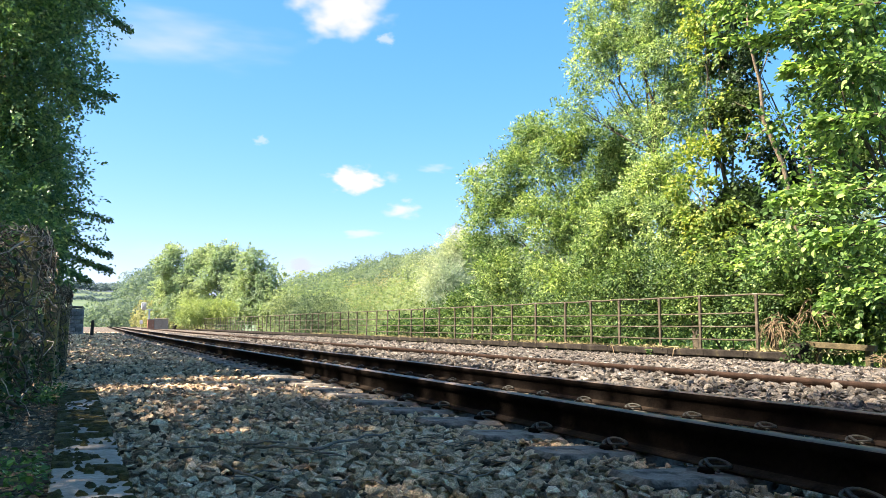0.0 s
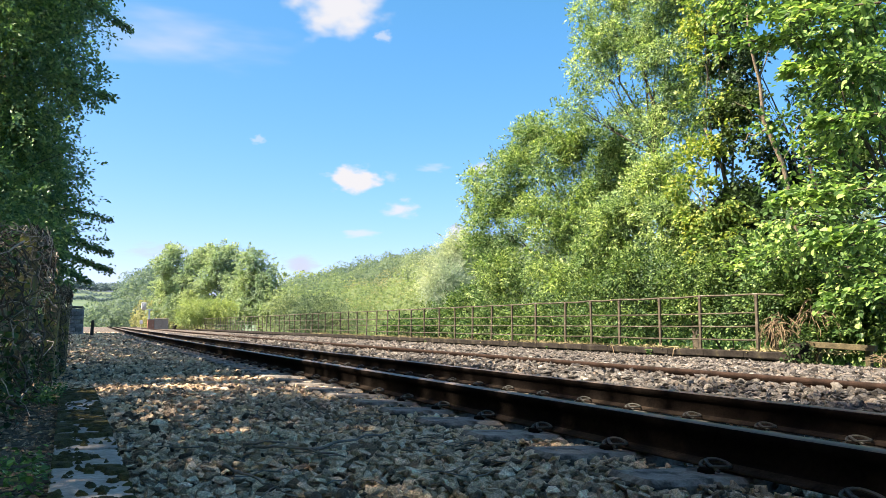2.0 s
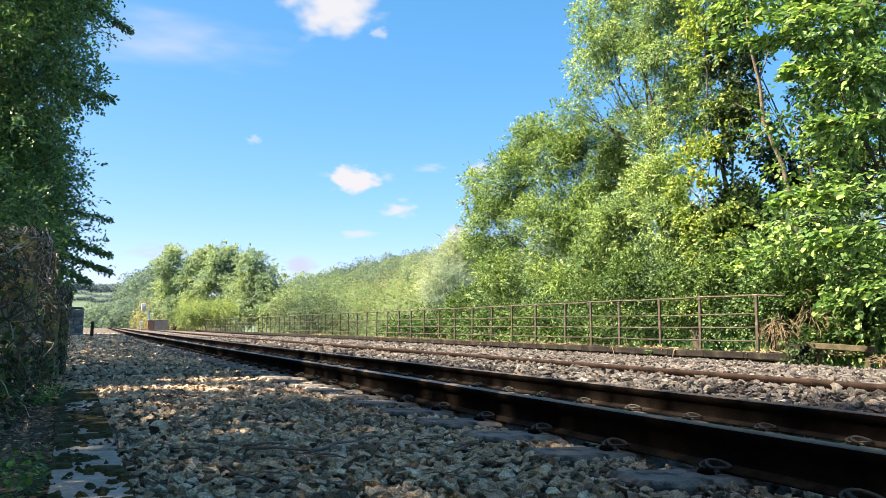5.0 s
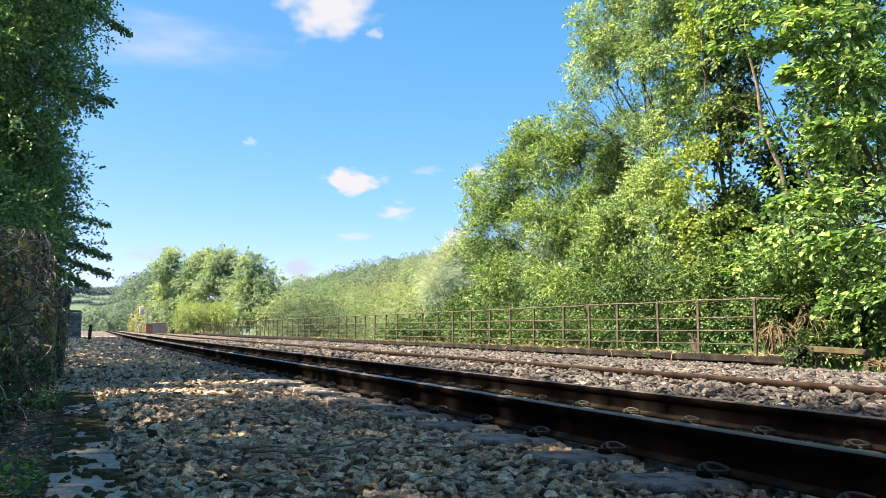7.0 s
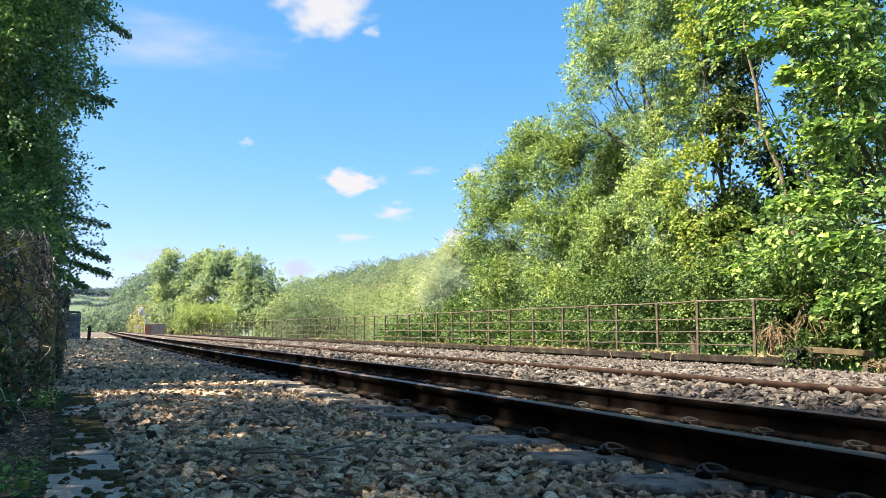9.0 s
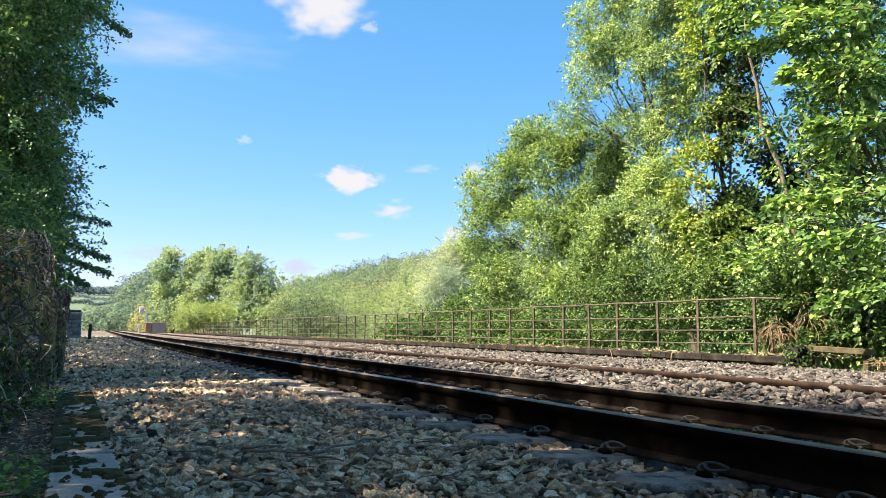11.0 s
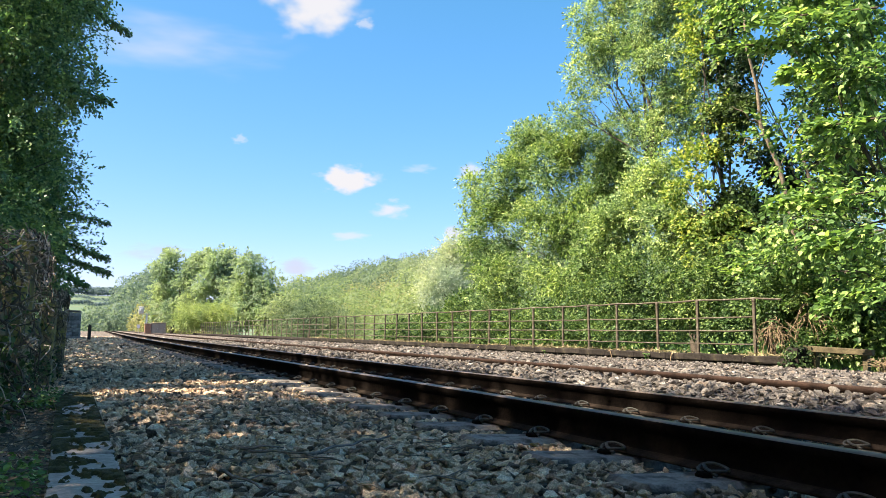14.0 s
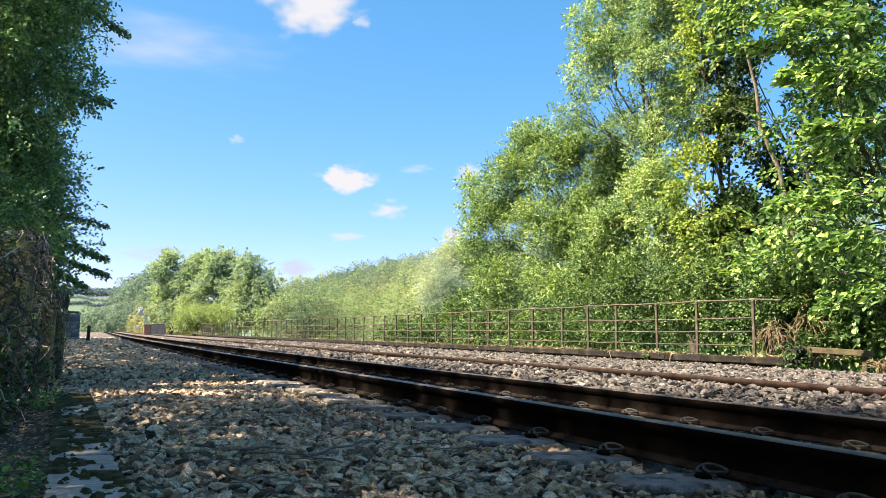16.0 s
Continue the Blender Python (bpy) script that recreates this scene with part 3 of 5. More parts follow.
scatter_stones("ballast", 0.02, 4.5, 1.7, 4.6, 820, 0.0295, M_BALLAST, 11, "grey-brown crushed ballast stones beside the track", on_sleeper, shapes=ROUGH_ROCKS)
scatter_stones("ballast", 0.0, 4.5, 4.6, 9.0, 500, 0.032, M_BALLAST, 19, "grey-brown crushed ballast stones beside the track", on_sleeper, shapes=MID_ROCKS)
scatter_stones("ballast", -0.35, 0.1, 7.5, 9.0, 500, 0.036, M_BALLAST, 18, "grey-brown crushed ballast stones beside the track", on_sleeper)
scatter_stones("ballast", -0.35, 4.5, 9.0, 22.0, 190, 0.038, M_BALLAST, 12, "grey-brown crushed ballast stones beside the track", on_sleeper, shapes=PLAIN_ROCKS)
scatter_stones("ballast", -1.1, 4.5, 22.0, 60.0, 36, 0.07, M_BALLAST, 13, "grey-brown crushed ballast stones beside the track", on_sleeper, shapes=PLAIN_ROCKS)
scatter_stones("ballast", 4.2, 7.6, 3.4, 14.0, 320, 0.043, M_BALLAST_SUN, 14, "grey ballast stones between the lines, darkened for the sun", near_rail3, sink=-0.1, shapes=MID_ROCKS)
scatter_stones("ballast", 7.6, 12.8, 6.0, 22.0, 150, 0.05, M_BALLAST_SUN, 15, "grey ballast stones beside the viaduct edge, darkened for the sun", shapes=PLAIN_ROCKS)
scatter_stones("ballast", 4.2, 7.6, 14.0, 40.0, 90, 0.056, M_BALLAST_SUN, 16, "grey ballast stones between the lines, darkened for the sun", near_rail3, shapes=PLAIN_ROCKS)
scatter_stones("ballast", 7.6, 13.0, 22.0, 50.0, 36, 0.07, M_BALLAST_SUN, 17, "grey ballast stones beside the viaduct edge, darkened for the sun", shapes=PLAIN_ROCKS)


# ---- viaduct edge: coping, blocks and railing ----
def build_edge():
    root = tagged(new("viaduct_edge"), "dark stone coping along the edge of the viaduct", "stone edge", kind="structure")
    rng = random.Random(8)
    y, i = 12.62, 0
    copes = [box_mesh("coping_stone", (0.62, 1.172, 0.135), M_COPING, 0.012, 0.010, rng) for _ in range(4)]
    blocks = [box_mesh("block", (0.3, 0.352, 0.17), M_BLOCK, 0.022, 0.03, rng) for _ in range(5)]
    while y < 100:
        dx = float(fence_x(y + 0.6) - fence_x(y - 0.6)) / 1.2
        c = part("coping_stone", copes[i % 4], root)
        c.matrix_basis = pose(float(fence_x(y)) - 0.08, y, 0.008 + rng.uniform(-0.005, 0.005), rng.uniform(-0.2, 0.2), rng.uniform(-0.5, 0.5), -math.degrees(math.atan(dx)))
        y += 1.18
        i += 1
    y = 12.28
    while y < 62:
        b = part("block", blocks[rng.randrange(5)], root)
        b.matrix_basis = pose(float(fence_x(y)) - 0.19 + rng.uniform(-0.012, 0.012), y, -0.14, 0, 0, rng.uniform(-2, 2))
        y += 0.36
    ys = np.linspace(12.1, 160, 120)
    v = [(float(fence_x(q)) + ox, q, z) for q in ys for ox, z in ((-0.22, -0.5), (-0.22, -0.06), (0.3, -0.06), (0.3, -0.5))]
    f = [(a * 4 + k, a * 4 + (k + 1) % 4, a * 4 + 4 + (k + 1) % 4, a * 4 + 4 + k) for a in range(119) for k in range(4)]
    part("core", mesh_of("core", v, f, M_BLOCK), root)
    return root


build_edge()


def build_railing():
    root = tagged(new("railing"), "brown rusting iron railing with four rails along the viaduct", "fence")
    # posts stand at even steps along the plan
    ys = [13.36]
    while ys[-1] < 120:
        ys.append(ys[-1] + 1.476)
    for k, dy in enumerate((-0.13, 0.09, 0.0, 0.16, -0.05, -0.2)):      # uneven steps at the near end
        ys[k] += dy
    rng = random.Random(3)
    bm = bmesh.new()
    box_bm(bm, (0.05, 0.07, 1.18), pose(0, 0, 0.59), 0.008)
    box_bm(bm, (0.062, 0.085, 0.05), pose(0, 0, 1.13), 0.01)
    box_bm(bm, (0.11, 0.12, 0.04), pose(0, 0, 0.02), 0.008)
    pm = bm_mesh("post", bm, M_IRON)
    for y in ys:
        p = part("post", pm, root)
        p.matrix_basis = pose(float(fence_x(y)), y, 0.05, rng.uniform(-1, 1), rng.uniform(-1.2, 1.2), 0)
    for z, r in ((1.16, 0.02), (0.78, 0.015), (0.50, 0.015), (0.22, 0.015)):
        t = Tubes()
        pts = [(float(fence_x(12.7)) - 0.02, 12.5, z + 0.02)] if z > 1 else []
        for k, y in enumerate(ys):
            pts.append((float(fence_x(y)), y, z + 0.07 + rng.uniform(-0.012, 0.012)))
            if y < 40:
                pts.append((float(fence_x(y + 0.74)), y + 0.74, z + 0.07 - 0.012 + rng.uniform(-0.008, 0.008)))
        t.add(pts, [r] * len(pts), 6)
        part("rail", t.mesh("rail", M_IRON), root)
    return root


build_railing()

# ---- trees across the line ----
grow_tree("ash_tree", (19.5, 27.0, -5.5), [
    ((15.08, 29.35, 6.32), (1.13, 1.13, 1.40)),
    ((15.97, 27.73, 6.79), (1.35, 1.35, 1.86)),
    ((14.33, 29.72, 4.28), (0.94, 1.00, 1.62)),
    ((15.18, 27.03, 4.04), (1.58, 1.58, 1.58)),
    ((16.61, 26.18, 4.65), (1.15, 1.15, 1.88)),
    ((14.23, 28.66, 2.20), (1.26, 1.26, 1.34)),
    ((15.37, 25.76, 2.10), (1.61, 1.61, 1.25)),
    ((14.39, 30.80, 6.03), (0.47, 1.00, 1.05), 0.5),
    ((15.69, 29.03, 8.26), (0.79, 1.00, 0.63), 0.5),
    ((16.81, 27.23, 7.54), (0.76, 1.00, 0.87), 0.6),
    ((17.55, 26.16, 6.09), (0.89, 1.00, 1.32)),
    ((17.74, 26.03, 7.44), (0.72, 1.00, 0.89), 0.45),
    ((16.08, 24.14, 2.82), (1.06, 1.06, 1.16))],
    0.115, 12000, 10, L_ASH, M_BARK, 21, "full green ash tree growing below the viaduct", width=0.42, trunk_r=0.16, gap=0.36, gap_size=0.5, tufts=34, tuft=0.42, spray=0.38, droop=0.1, broad=False, limbs=7)
grow_tree("tall_tree", (19.0, 21.0, -5.5), [
    ((16.18, 24.07, 11.40), (1.23, 1.23, 1.49)),
    ((16.96, 22.28, 9.72), (1.42, 1.42, 1.70)),
    ((15.75, 24.35, 9.59), (0.99, 1.00, 1.23), 0.5),
    ((17.21, 22.09, 11.45), (1.52, 1.52, 1.61)),
    ((17.36, 21.97, 7.47), (1.16, 1.16, 1.49)),
    ((16.84, 23.61, 7.41), (0.98, 1.00, 1.07), 0.4),
    ((15.77, 25.52, 8.46), (1.03, 1.03, 0.72), 0.16),
    ((16.60, 22.55, 5.34), (1.31, 1.31, 1.16)),
    ((16.67, 21.24, 3.52), (1.10, 1.10, 1.24)),
    ((16.41, 23.91, 4.17), (1.20, 1.20, 1.36)),
    ((16.19, 22.84, 13.16), (1.73, 1.73, 1.35), 0.7),
    ((17.87, 21.55, 12.92), (1.51, 1.51, 1.32), 0.7)],
    0.105, 11000, 10, L_TALL, M_BARK, 22, "tall pale green tree with open crown", width=0.46, trunk_r=0.18, gap=0.36, gap_size=0.5, tufts=32, tuft=0.40, spray=0.36, droop=0.12, broad=False, limbs=8)
grow_tree("ivy_clad_tree", (17.5, 16.2, -5.0), [
    ((14.83, 17.58, 2.76), (0.51, 1.00, 0.67), 1.6),
    ((14.72, 17.67, 3.74), (0.48, 1.00, 0.72), 1.5),
    ((14.97, 18.11, 4.98), (0.31, 1.00, 0.70), 1.2),
    ((15.19, 17.93, 5.75), (0.25, 1.00, 0.46), 1.1),
    ((15.39, 18.41, 6.84), (0.21, 1.00, 0.63), 1),
    ((15.51, 18.31, 8.13), (0.19, 1.00, 0.88), 1),
    ((15.47, 18.35, 9.62), (0.21, 1.00, 0.96), 1),
    ((14.45, 17.89, 4.29), (0.39, 1.00, 0.33), 0.8),
    ((15.09, 17.36, 3.20), (0.30, 1.00, 0.33), 0.8)],
    0.1, 1500, 7, L_IVY, M_BARK, 23, "tree trunk clad in yellow-green ivy", width=0.8, trunk_r=0.14, gap=0.5, gap_size=0.4, spray=0.25, limbs=4)
# Dark leaf masses set where the hollows between the crowns lie in shade.
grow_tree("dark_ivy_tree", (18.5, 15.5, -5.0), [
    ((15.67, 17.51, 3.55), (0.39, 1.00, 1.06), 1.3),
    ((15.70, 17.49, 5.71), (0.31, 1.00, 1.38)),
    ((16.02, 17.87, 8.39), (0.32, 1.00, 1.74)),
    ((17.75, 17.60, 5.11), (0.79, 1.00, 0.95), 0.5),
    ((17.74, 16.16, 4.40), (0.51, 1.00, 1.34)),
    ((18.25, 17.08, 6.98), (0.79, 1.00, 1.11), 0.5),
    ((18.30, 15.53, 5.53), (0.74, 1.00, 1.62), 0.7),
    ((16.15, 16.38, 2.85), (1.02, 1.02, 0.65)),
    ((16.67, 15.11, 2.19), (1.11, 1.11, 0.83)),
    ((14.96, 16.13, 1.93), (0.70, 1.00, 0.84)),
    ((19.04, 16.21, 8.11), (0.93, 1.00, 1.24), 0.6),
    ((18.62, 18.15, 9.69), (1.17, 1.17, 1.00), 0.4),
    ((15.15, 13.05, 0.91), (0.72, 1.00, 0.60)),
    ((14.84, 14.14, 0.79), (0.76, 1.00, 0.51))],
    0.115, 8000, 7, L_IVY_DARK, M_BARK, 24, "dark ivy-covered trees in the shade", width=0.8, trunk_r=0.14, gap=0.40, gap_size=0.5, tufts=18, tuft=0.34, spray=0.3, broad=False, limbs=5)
broadleaf = grow_tree("broadleaf_tree", (16.8, 8.5, -3.0), [
    ((12.64, 11.37, 6.09), (1.07, 1.07, 0.13)),
    ((12.23, 10.31, 5.12), (0.69, 1.00, 0.12)),
    ((12.31, 10.99, 5.07), (0.72, 1.00, 0.10)),
    ((12.84, 12.61, 4.82), (0.57, 1.00, 0.11), 0.5),
    ((12.85, 11.13, 4.26), (0.74, 1.00, 0.13)),
    ((12.62, 10.63, 3.25), (0.50, 1.00, 0.14)),
    ((12.97, 12.48, 3.99), (0.57, 1.00, 0.11), 0.5),
    ((12.93, 11.79, 3.08), (0.87, 1.00, 0.13)),
    ((12.60, 10.65, 2.44), (0.60, 1.00, 0.16)),
    ((13.27, 13.60, 2.82), (0.72, 1.00, 0.13)),
    ((13.07, 12.38, 2.16), (0.90, 1.00, 0.16)),
    ((13.28, 11.40, 1.66), (0.64, 1.00, 0.19)),
    ((13.77, 14.50, 2.05), (0.63, 1.00, 0.20), 0.7),
    ((14.21, 13.35, 1.50), (0.84, 1.00, 0.19)),
    ((14.09, 11.99, 1.10), (0.56, 1.00, 0.20), 0.7),
    ((12.85, 11.14, 6.65), (0.96, 1.00, 0.17)),
    ((12.19, 11.85, 7.32), (1.54, 1.54, 0.29)),
    ((12.67, 10.57, 7.21), (0.82, 1.00, 0.41))],
    0.125, 1250, 10, L_BEECH, M_BARK, 25, "broad-leaved tree with bright layered branches", width=0.72, trunk_r=0.12, gap=0.46, gap_size=0.5, spray=0.55, flat=1.7, limbs=5)
grow_tree("hazel_bush", (16.5, 15.0, -2.5), [
    ((14.56, 16.49, 1.80), (0.85, 1.00, 0.64)),
    ((14.35, 17.98, 1.72), (0.82, 1.00, 0.75)),
    ((14.00, 19.49, 1.94), (0.95, 1.00, 0.79)),
    ((14.19, 21.79, 1.54), (1.04, 1.04, 0.78)),
    ((14.40, 15.96, 0.94), (0.82, 1.00, 0.48)),
    ((14.13, 17.51, 0.82), (0.87, 1.00, 0.51)),
    ((13.99, 19.50, 0.75), (0.95, 1.00, 0.55)),
    ((13.77, 21.47, 0.59), (1.02, 1.02, 0.51)),
    ((13.85, 24.33, 0.87), (1.13, 1.13, 0.75)),
    ((14.06, 27.63, 0.90), (1.25, 1.25, 0.94)),
    ((13.66, 13.92, 1.27), (0.61, 1.00, 0.49)),
    ((14.19, 14.09, 2.04), (0.75, 1.00, 0.50), 0.7)],
    0.085, 8200, 8, L_BUSH, M_BARK, 26, "dense green bushes behind the railing", "bush", width=0.55, trunk_r=0.06, gap=0.36, gap_size=0.5, tufts=24, tuft=0.34, spray=0.3, broad=False, limbs=6)
grow_tree("undergrowth", (15.5, 24.0, -2.0), [
    ((14.17, 29.80, 0.48), (1.33, 1.33, 0.58)),
    ((14.32, 26.36, 0.29), (1.21, 1.21, 0.44)),
    ((15.39, 34.75, 1.23), (0.90, 1.00, 1.16)),
    ((13.97, 23.11, 0.14), (1.08, 1.08, 0.32)),
    ((15.96, 38.85, 0.73), (1.42, 1.42, 0.74)),
    ((16.43, 45.10, 0.42), (1.62, 1.62, 0.65))],
    0.13, 4200, 8, L_BUSH, M_BARK, 28, "low green scrub along the viaduct's foot", "bush", width=0.5, trunk_r=0.06, gap=0.36, gap_size=0.6, spray=0.4, broad=False)
grow_tree("bramble_bush", (15.6, 10.8, -1.2), [
    ((14.02, 12.71, 0.44), (0.81, 0.7, 0.28)), ((14.16, 11.89, 0.45), (0.55, 0.7, 0.28)), ((14.27, 13.67, 0.67), (0.67, 0.8, 0.45)), ((14.54, 12.45, 0.96), (0.63, 0.7, 0.32))],
    0.10, 1500, 8, L_BUSH, M_BARK, 29, "low bramble and hazel shoots behind the timber beam", "bush", width=0.7, trunk_r=0.04, gap=0.34, gap_size=0.4, spray=0.35)


def leaning_trunk():
    """A pale bare trunk that leans through the gap between the crowns."""
    rng = random.Random(71)
    root = tagged(new("leaning_tree"), "pale bare-trunked tree leaning between the crowns", "tree")
    foot = Vector((15.68, 15.01, 0.82))
    root.location = foot
    pts = [Vector(p) - foot for p in ((15.68, 15.01, 0.82), (15.15, 14.99, 3.22), (14.85, 14.99, 4.42), (14.40, 15.08, 5.43), (14.28, 15.03, 6.29), (13.99, 15.05, 7.36), (13.84, 14.94, 9.10))]
    t = Tubes()
    t.add(pts, [0.062, 0.058, 0.052, 0.046, 0.038, 0.03, 0.015], 8)
    part("trunk", t.mesh("trunk", M_BARK_PALE), root)
    for a, b in (((14.40, 15.08, 5.43), (13.74, 15.30, 5.89)), ((14.28, 15.03, 6.29), (14.49, 14.83, 7.50)), ((14.85, 14.99, 4.42), (15.24, 14.71, 5.63)), ((14.49, 15.06, 5.22), (13.91, 15.33, 4.95))):
        tb = Tubes()
        tb.add(wobble(Vector(a) - foot, Vector(b) - foot, 5, 0.08, rng), [0.022, 0.019, 0.016, 0.013, 0.009, 0.005], 6)
        part("limb", tb.mesh("limb", M_BARK_PALE), root)


leaning_trunk()

# ---- hedge tree beside the line, and unseen ones added for shade ----
def sunny_gap(p):
    """Lanes through the canopy by which two flecks of sun reach the line."""
    hit = np.zeros(len(p), dtype=bool)
    for spot, r, sx in (((0.55, 8.0, 0.0), 0.26, 0.6), ((1.15, 9.0, 0.0), 0.3, 0.5), ((0.2, 7.4, 0.0), 0.16, 0.7), ((1.5, 10.4, 0.0), 0.3, 0.5), ((2.25, 8.9, 0.1), 0.3, 0.8)):
        s = np.array(SUN_WAY)
        q = p - np.array(spot)
        along = q @ s
        off = np.linalg.norm((q - along[:, None] * s) * np.array([sx, 1.0, sx]), axis=1)
        hit |= off < r
    return hit


hedge = grow_tree("hedge_tree", (-2.2, 9.0, -0.3), [
    ((-0.79, 10.00, 3.68), (0.62, 1.2, 0.62)), ((-0.85, 10.10, 2.93), (0.58, 1.2, 0.6)), ((-0.90, 9.76, 2.18), (0.55, 1.2, 0.5)), ((-0.84, 9.15, 1.51), (0.45, 1.2, 0.4)), ((-0.85, 10.26, 4.62), (0.85, 1.4, 0.7)),
    ((-0.92, 12.20, 1.69), (0.5, 1.2, 0.45)), ((-0.96, 13.20, 2.77), (0.6, 1.5, 0.8)), ((-1.09, 13.11, 4.23), (0.8, 1.5, 1.0)), ((-1.41, 10.15, 2.52), (1.0, 2.0, 1.6)), ((-0.83, 11.66, 1.29), (0.5, 1.0, 0.3)),
    ((-1.12, 10.79, 5.78), (1.3, 2.0, 1.2)), ((-1.75, 11.6, 3.0), (0.9, 1.6, 1.6), 1.6), ((-1.65, 11.6, 5.2), (1.0, 1.6, 1.2), 1.6), ((-1.6, 11.0, 1.5), (0.8, 1.6, 0.8), 1.2),
    ((-0.60, 10.6, 2.05), (0.36, 0.8, 0.32), 0.7), ((-0.58, 10.8, 1.62), (0.38, 0.8, 0.26), 0.7), ((-0.64, 10.4, 2.6), (0.36, 0.8, 0.4), 0.7), ((-0.56, 10.2, 3.3), (0.4, 0.9, 0.45), 0.7), ((-0.48, 10.2, 4.2), (0.4, 0.9, 0.4), 0.7)],
    0.046, 17500, 8, L_HEDGE, M_BARK, 31, "dense dark green hedge tree over the fence", group="hedge trees", width=0.62, trunk_r=0.10, gap=0.30, gap_size=0.3, tufts=40, tuft=0.26, spray=0.17, limbs=3, clear=sunny_gap, broad=False)
# Trees added out of view, only to throw shade over the line.
SHADE_TREES = [(-4.0, -16.0), (-4.0, -11.0), (-4.1, -6.0), (-4.3, -0.5), (-4.5, 2.0), (-4.6, 4.5), (-4.8, 10.5), (-4.9, 16.0), (-5.0, 21.5), (-5.2, 27.0), (-5.4, 32.0), (-5.2, 37.5), (-5.2, 43.0), (-5.2, 48.5), (-5.2, 54.0)]
for k, (hx, hy) in enumerate(SHADE_TREES):
    crown = [((hx, hy, 2.4), (2.0, 3.0, 2.0)), ((hx - 0.2, hy + 0.5, 5.2), (2.2, 3.2, 2.0))]
    crown.append(((hx - 0.4, hy, 7.4), (1.9, 3.3, 1.6), 1.1))
    crown.append(((hx - 0.5, hy + 0.3, 9.8), (1.8, 3.2, 1.6), 1.1))
    beside = -3 < hy < 12
    grow_tree("hedge_tree", (hx, hy, -0.3), crown, 0.17 if beside else 0.26, (1000 if hy == 2.0 else 2500) if beside else 1100, 8, L_HEDGE, M_BARK, 60 + k,
              "added unseen hedge tree that shades the line", group="hedge trees", width=0.7, trunk_r=0.16, gap=0.235 if beside else 0.22, gap_size=0.5, spray=0.5, clear=sunny_gap, broad=False, limbs=5)


# ---- far trees ----
FAR_TREES = [
    ((9.35, 120.11, -0.62), [
    ((8.93, 119.67, 8.57), (2.01, 2.01, 3.25)),
    ((11.74, 117.41, 6.98), (2.30, 2.20, 3.68)),
    ((8.50, 121.70, 3.98), (2.35, 2.20, 3.13)),
    ((10.94, 115.48, 3.10), (3.38, 2.20, 2.25)),
    ((12.96, 119.30, 9.85), (1.57, 1.57, 1.72), 0.8)]),
    ((15.43, 113.35, -0.56), [
    ((15.20, 112.98, 8.71), (2.10, 2.10, 3.15)),
    ((14.10, 112.12, 5.29), (2.66, 2.20, 3.55)),
    ((16.81, 110.73, 4.55), (2.65, 2.20, 3.31)),
    ((14.98, 109.99, 2.32), (3.63, 2.20, 2.03))]),
    ((18.42, 104.52, -0.47), [
    ((17.50, 104.55, 7.87), (2.25, 2.20, 2.53)),
    ((16.58, 104.70, 4.35), (2.09, 2.09, 3.14)),
    ((19.07, 103.25, 5.04), (2.51, 2.20, 3.13)),
    ((20.07, 101.03, 2.93), (2.05, 2.05, 2.46)),
    ((17.64, 102.49, 2.24), (3.43, 2.20, 1.78))]),
]
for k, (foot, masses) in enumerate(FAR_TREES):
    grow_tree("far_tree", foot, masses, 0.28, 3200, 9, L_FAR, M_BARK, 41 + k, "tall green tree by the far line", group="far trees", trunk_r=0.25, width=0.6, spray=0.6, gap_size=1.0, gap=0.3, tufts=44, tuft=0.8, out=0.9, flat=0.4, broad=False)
grow_tree("valley_bush", (16.94, 71.32, -0.61), [
    ((17.03, 68.93, 1.74), (1.99, 1.99, 1.33)),
    ((18.07, 65.56, 1.02), (1.37, 1.37, 0.91)),
    ((16.79, 74.12, 0.81), (2.02, 2.02, 1.01)),
    ((16.37, 78.31, 1.87), (1.38, 1.38, 1.59))],
    0.2, 2600, 8, L_WILLOW, M_BARK, 45, "grey-green willow bush below the viaduct", "bush", trunk_r=0.1, width=0.3, spray=0.8, gap_size=0.8, gap=0.36, broad=False)
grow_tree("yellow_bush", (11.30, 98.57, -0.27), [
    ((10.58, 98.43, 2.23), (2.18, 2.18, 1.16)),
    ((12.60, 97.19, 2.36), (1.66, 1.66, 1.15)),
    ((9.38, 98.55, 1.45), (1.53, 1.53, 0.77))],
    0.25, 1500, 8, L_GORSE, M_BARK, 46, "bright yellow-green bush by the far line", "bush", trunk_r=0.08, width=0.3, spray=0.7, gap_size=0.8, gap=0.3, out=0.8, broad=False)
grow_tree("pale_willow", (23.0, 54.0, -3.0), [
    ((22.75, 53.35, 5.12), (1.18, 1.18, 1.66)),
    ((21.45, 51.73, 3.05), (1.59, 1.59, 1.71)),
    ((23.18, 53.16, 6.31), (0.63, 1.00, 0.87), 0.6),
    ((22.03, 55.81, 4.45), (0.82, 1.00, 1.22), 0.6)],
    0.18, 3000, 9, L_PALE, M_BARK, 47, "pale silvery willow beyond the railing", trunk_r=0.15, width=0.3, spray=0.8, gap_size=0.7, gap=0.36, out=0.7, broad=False)


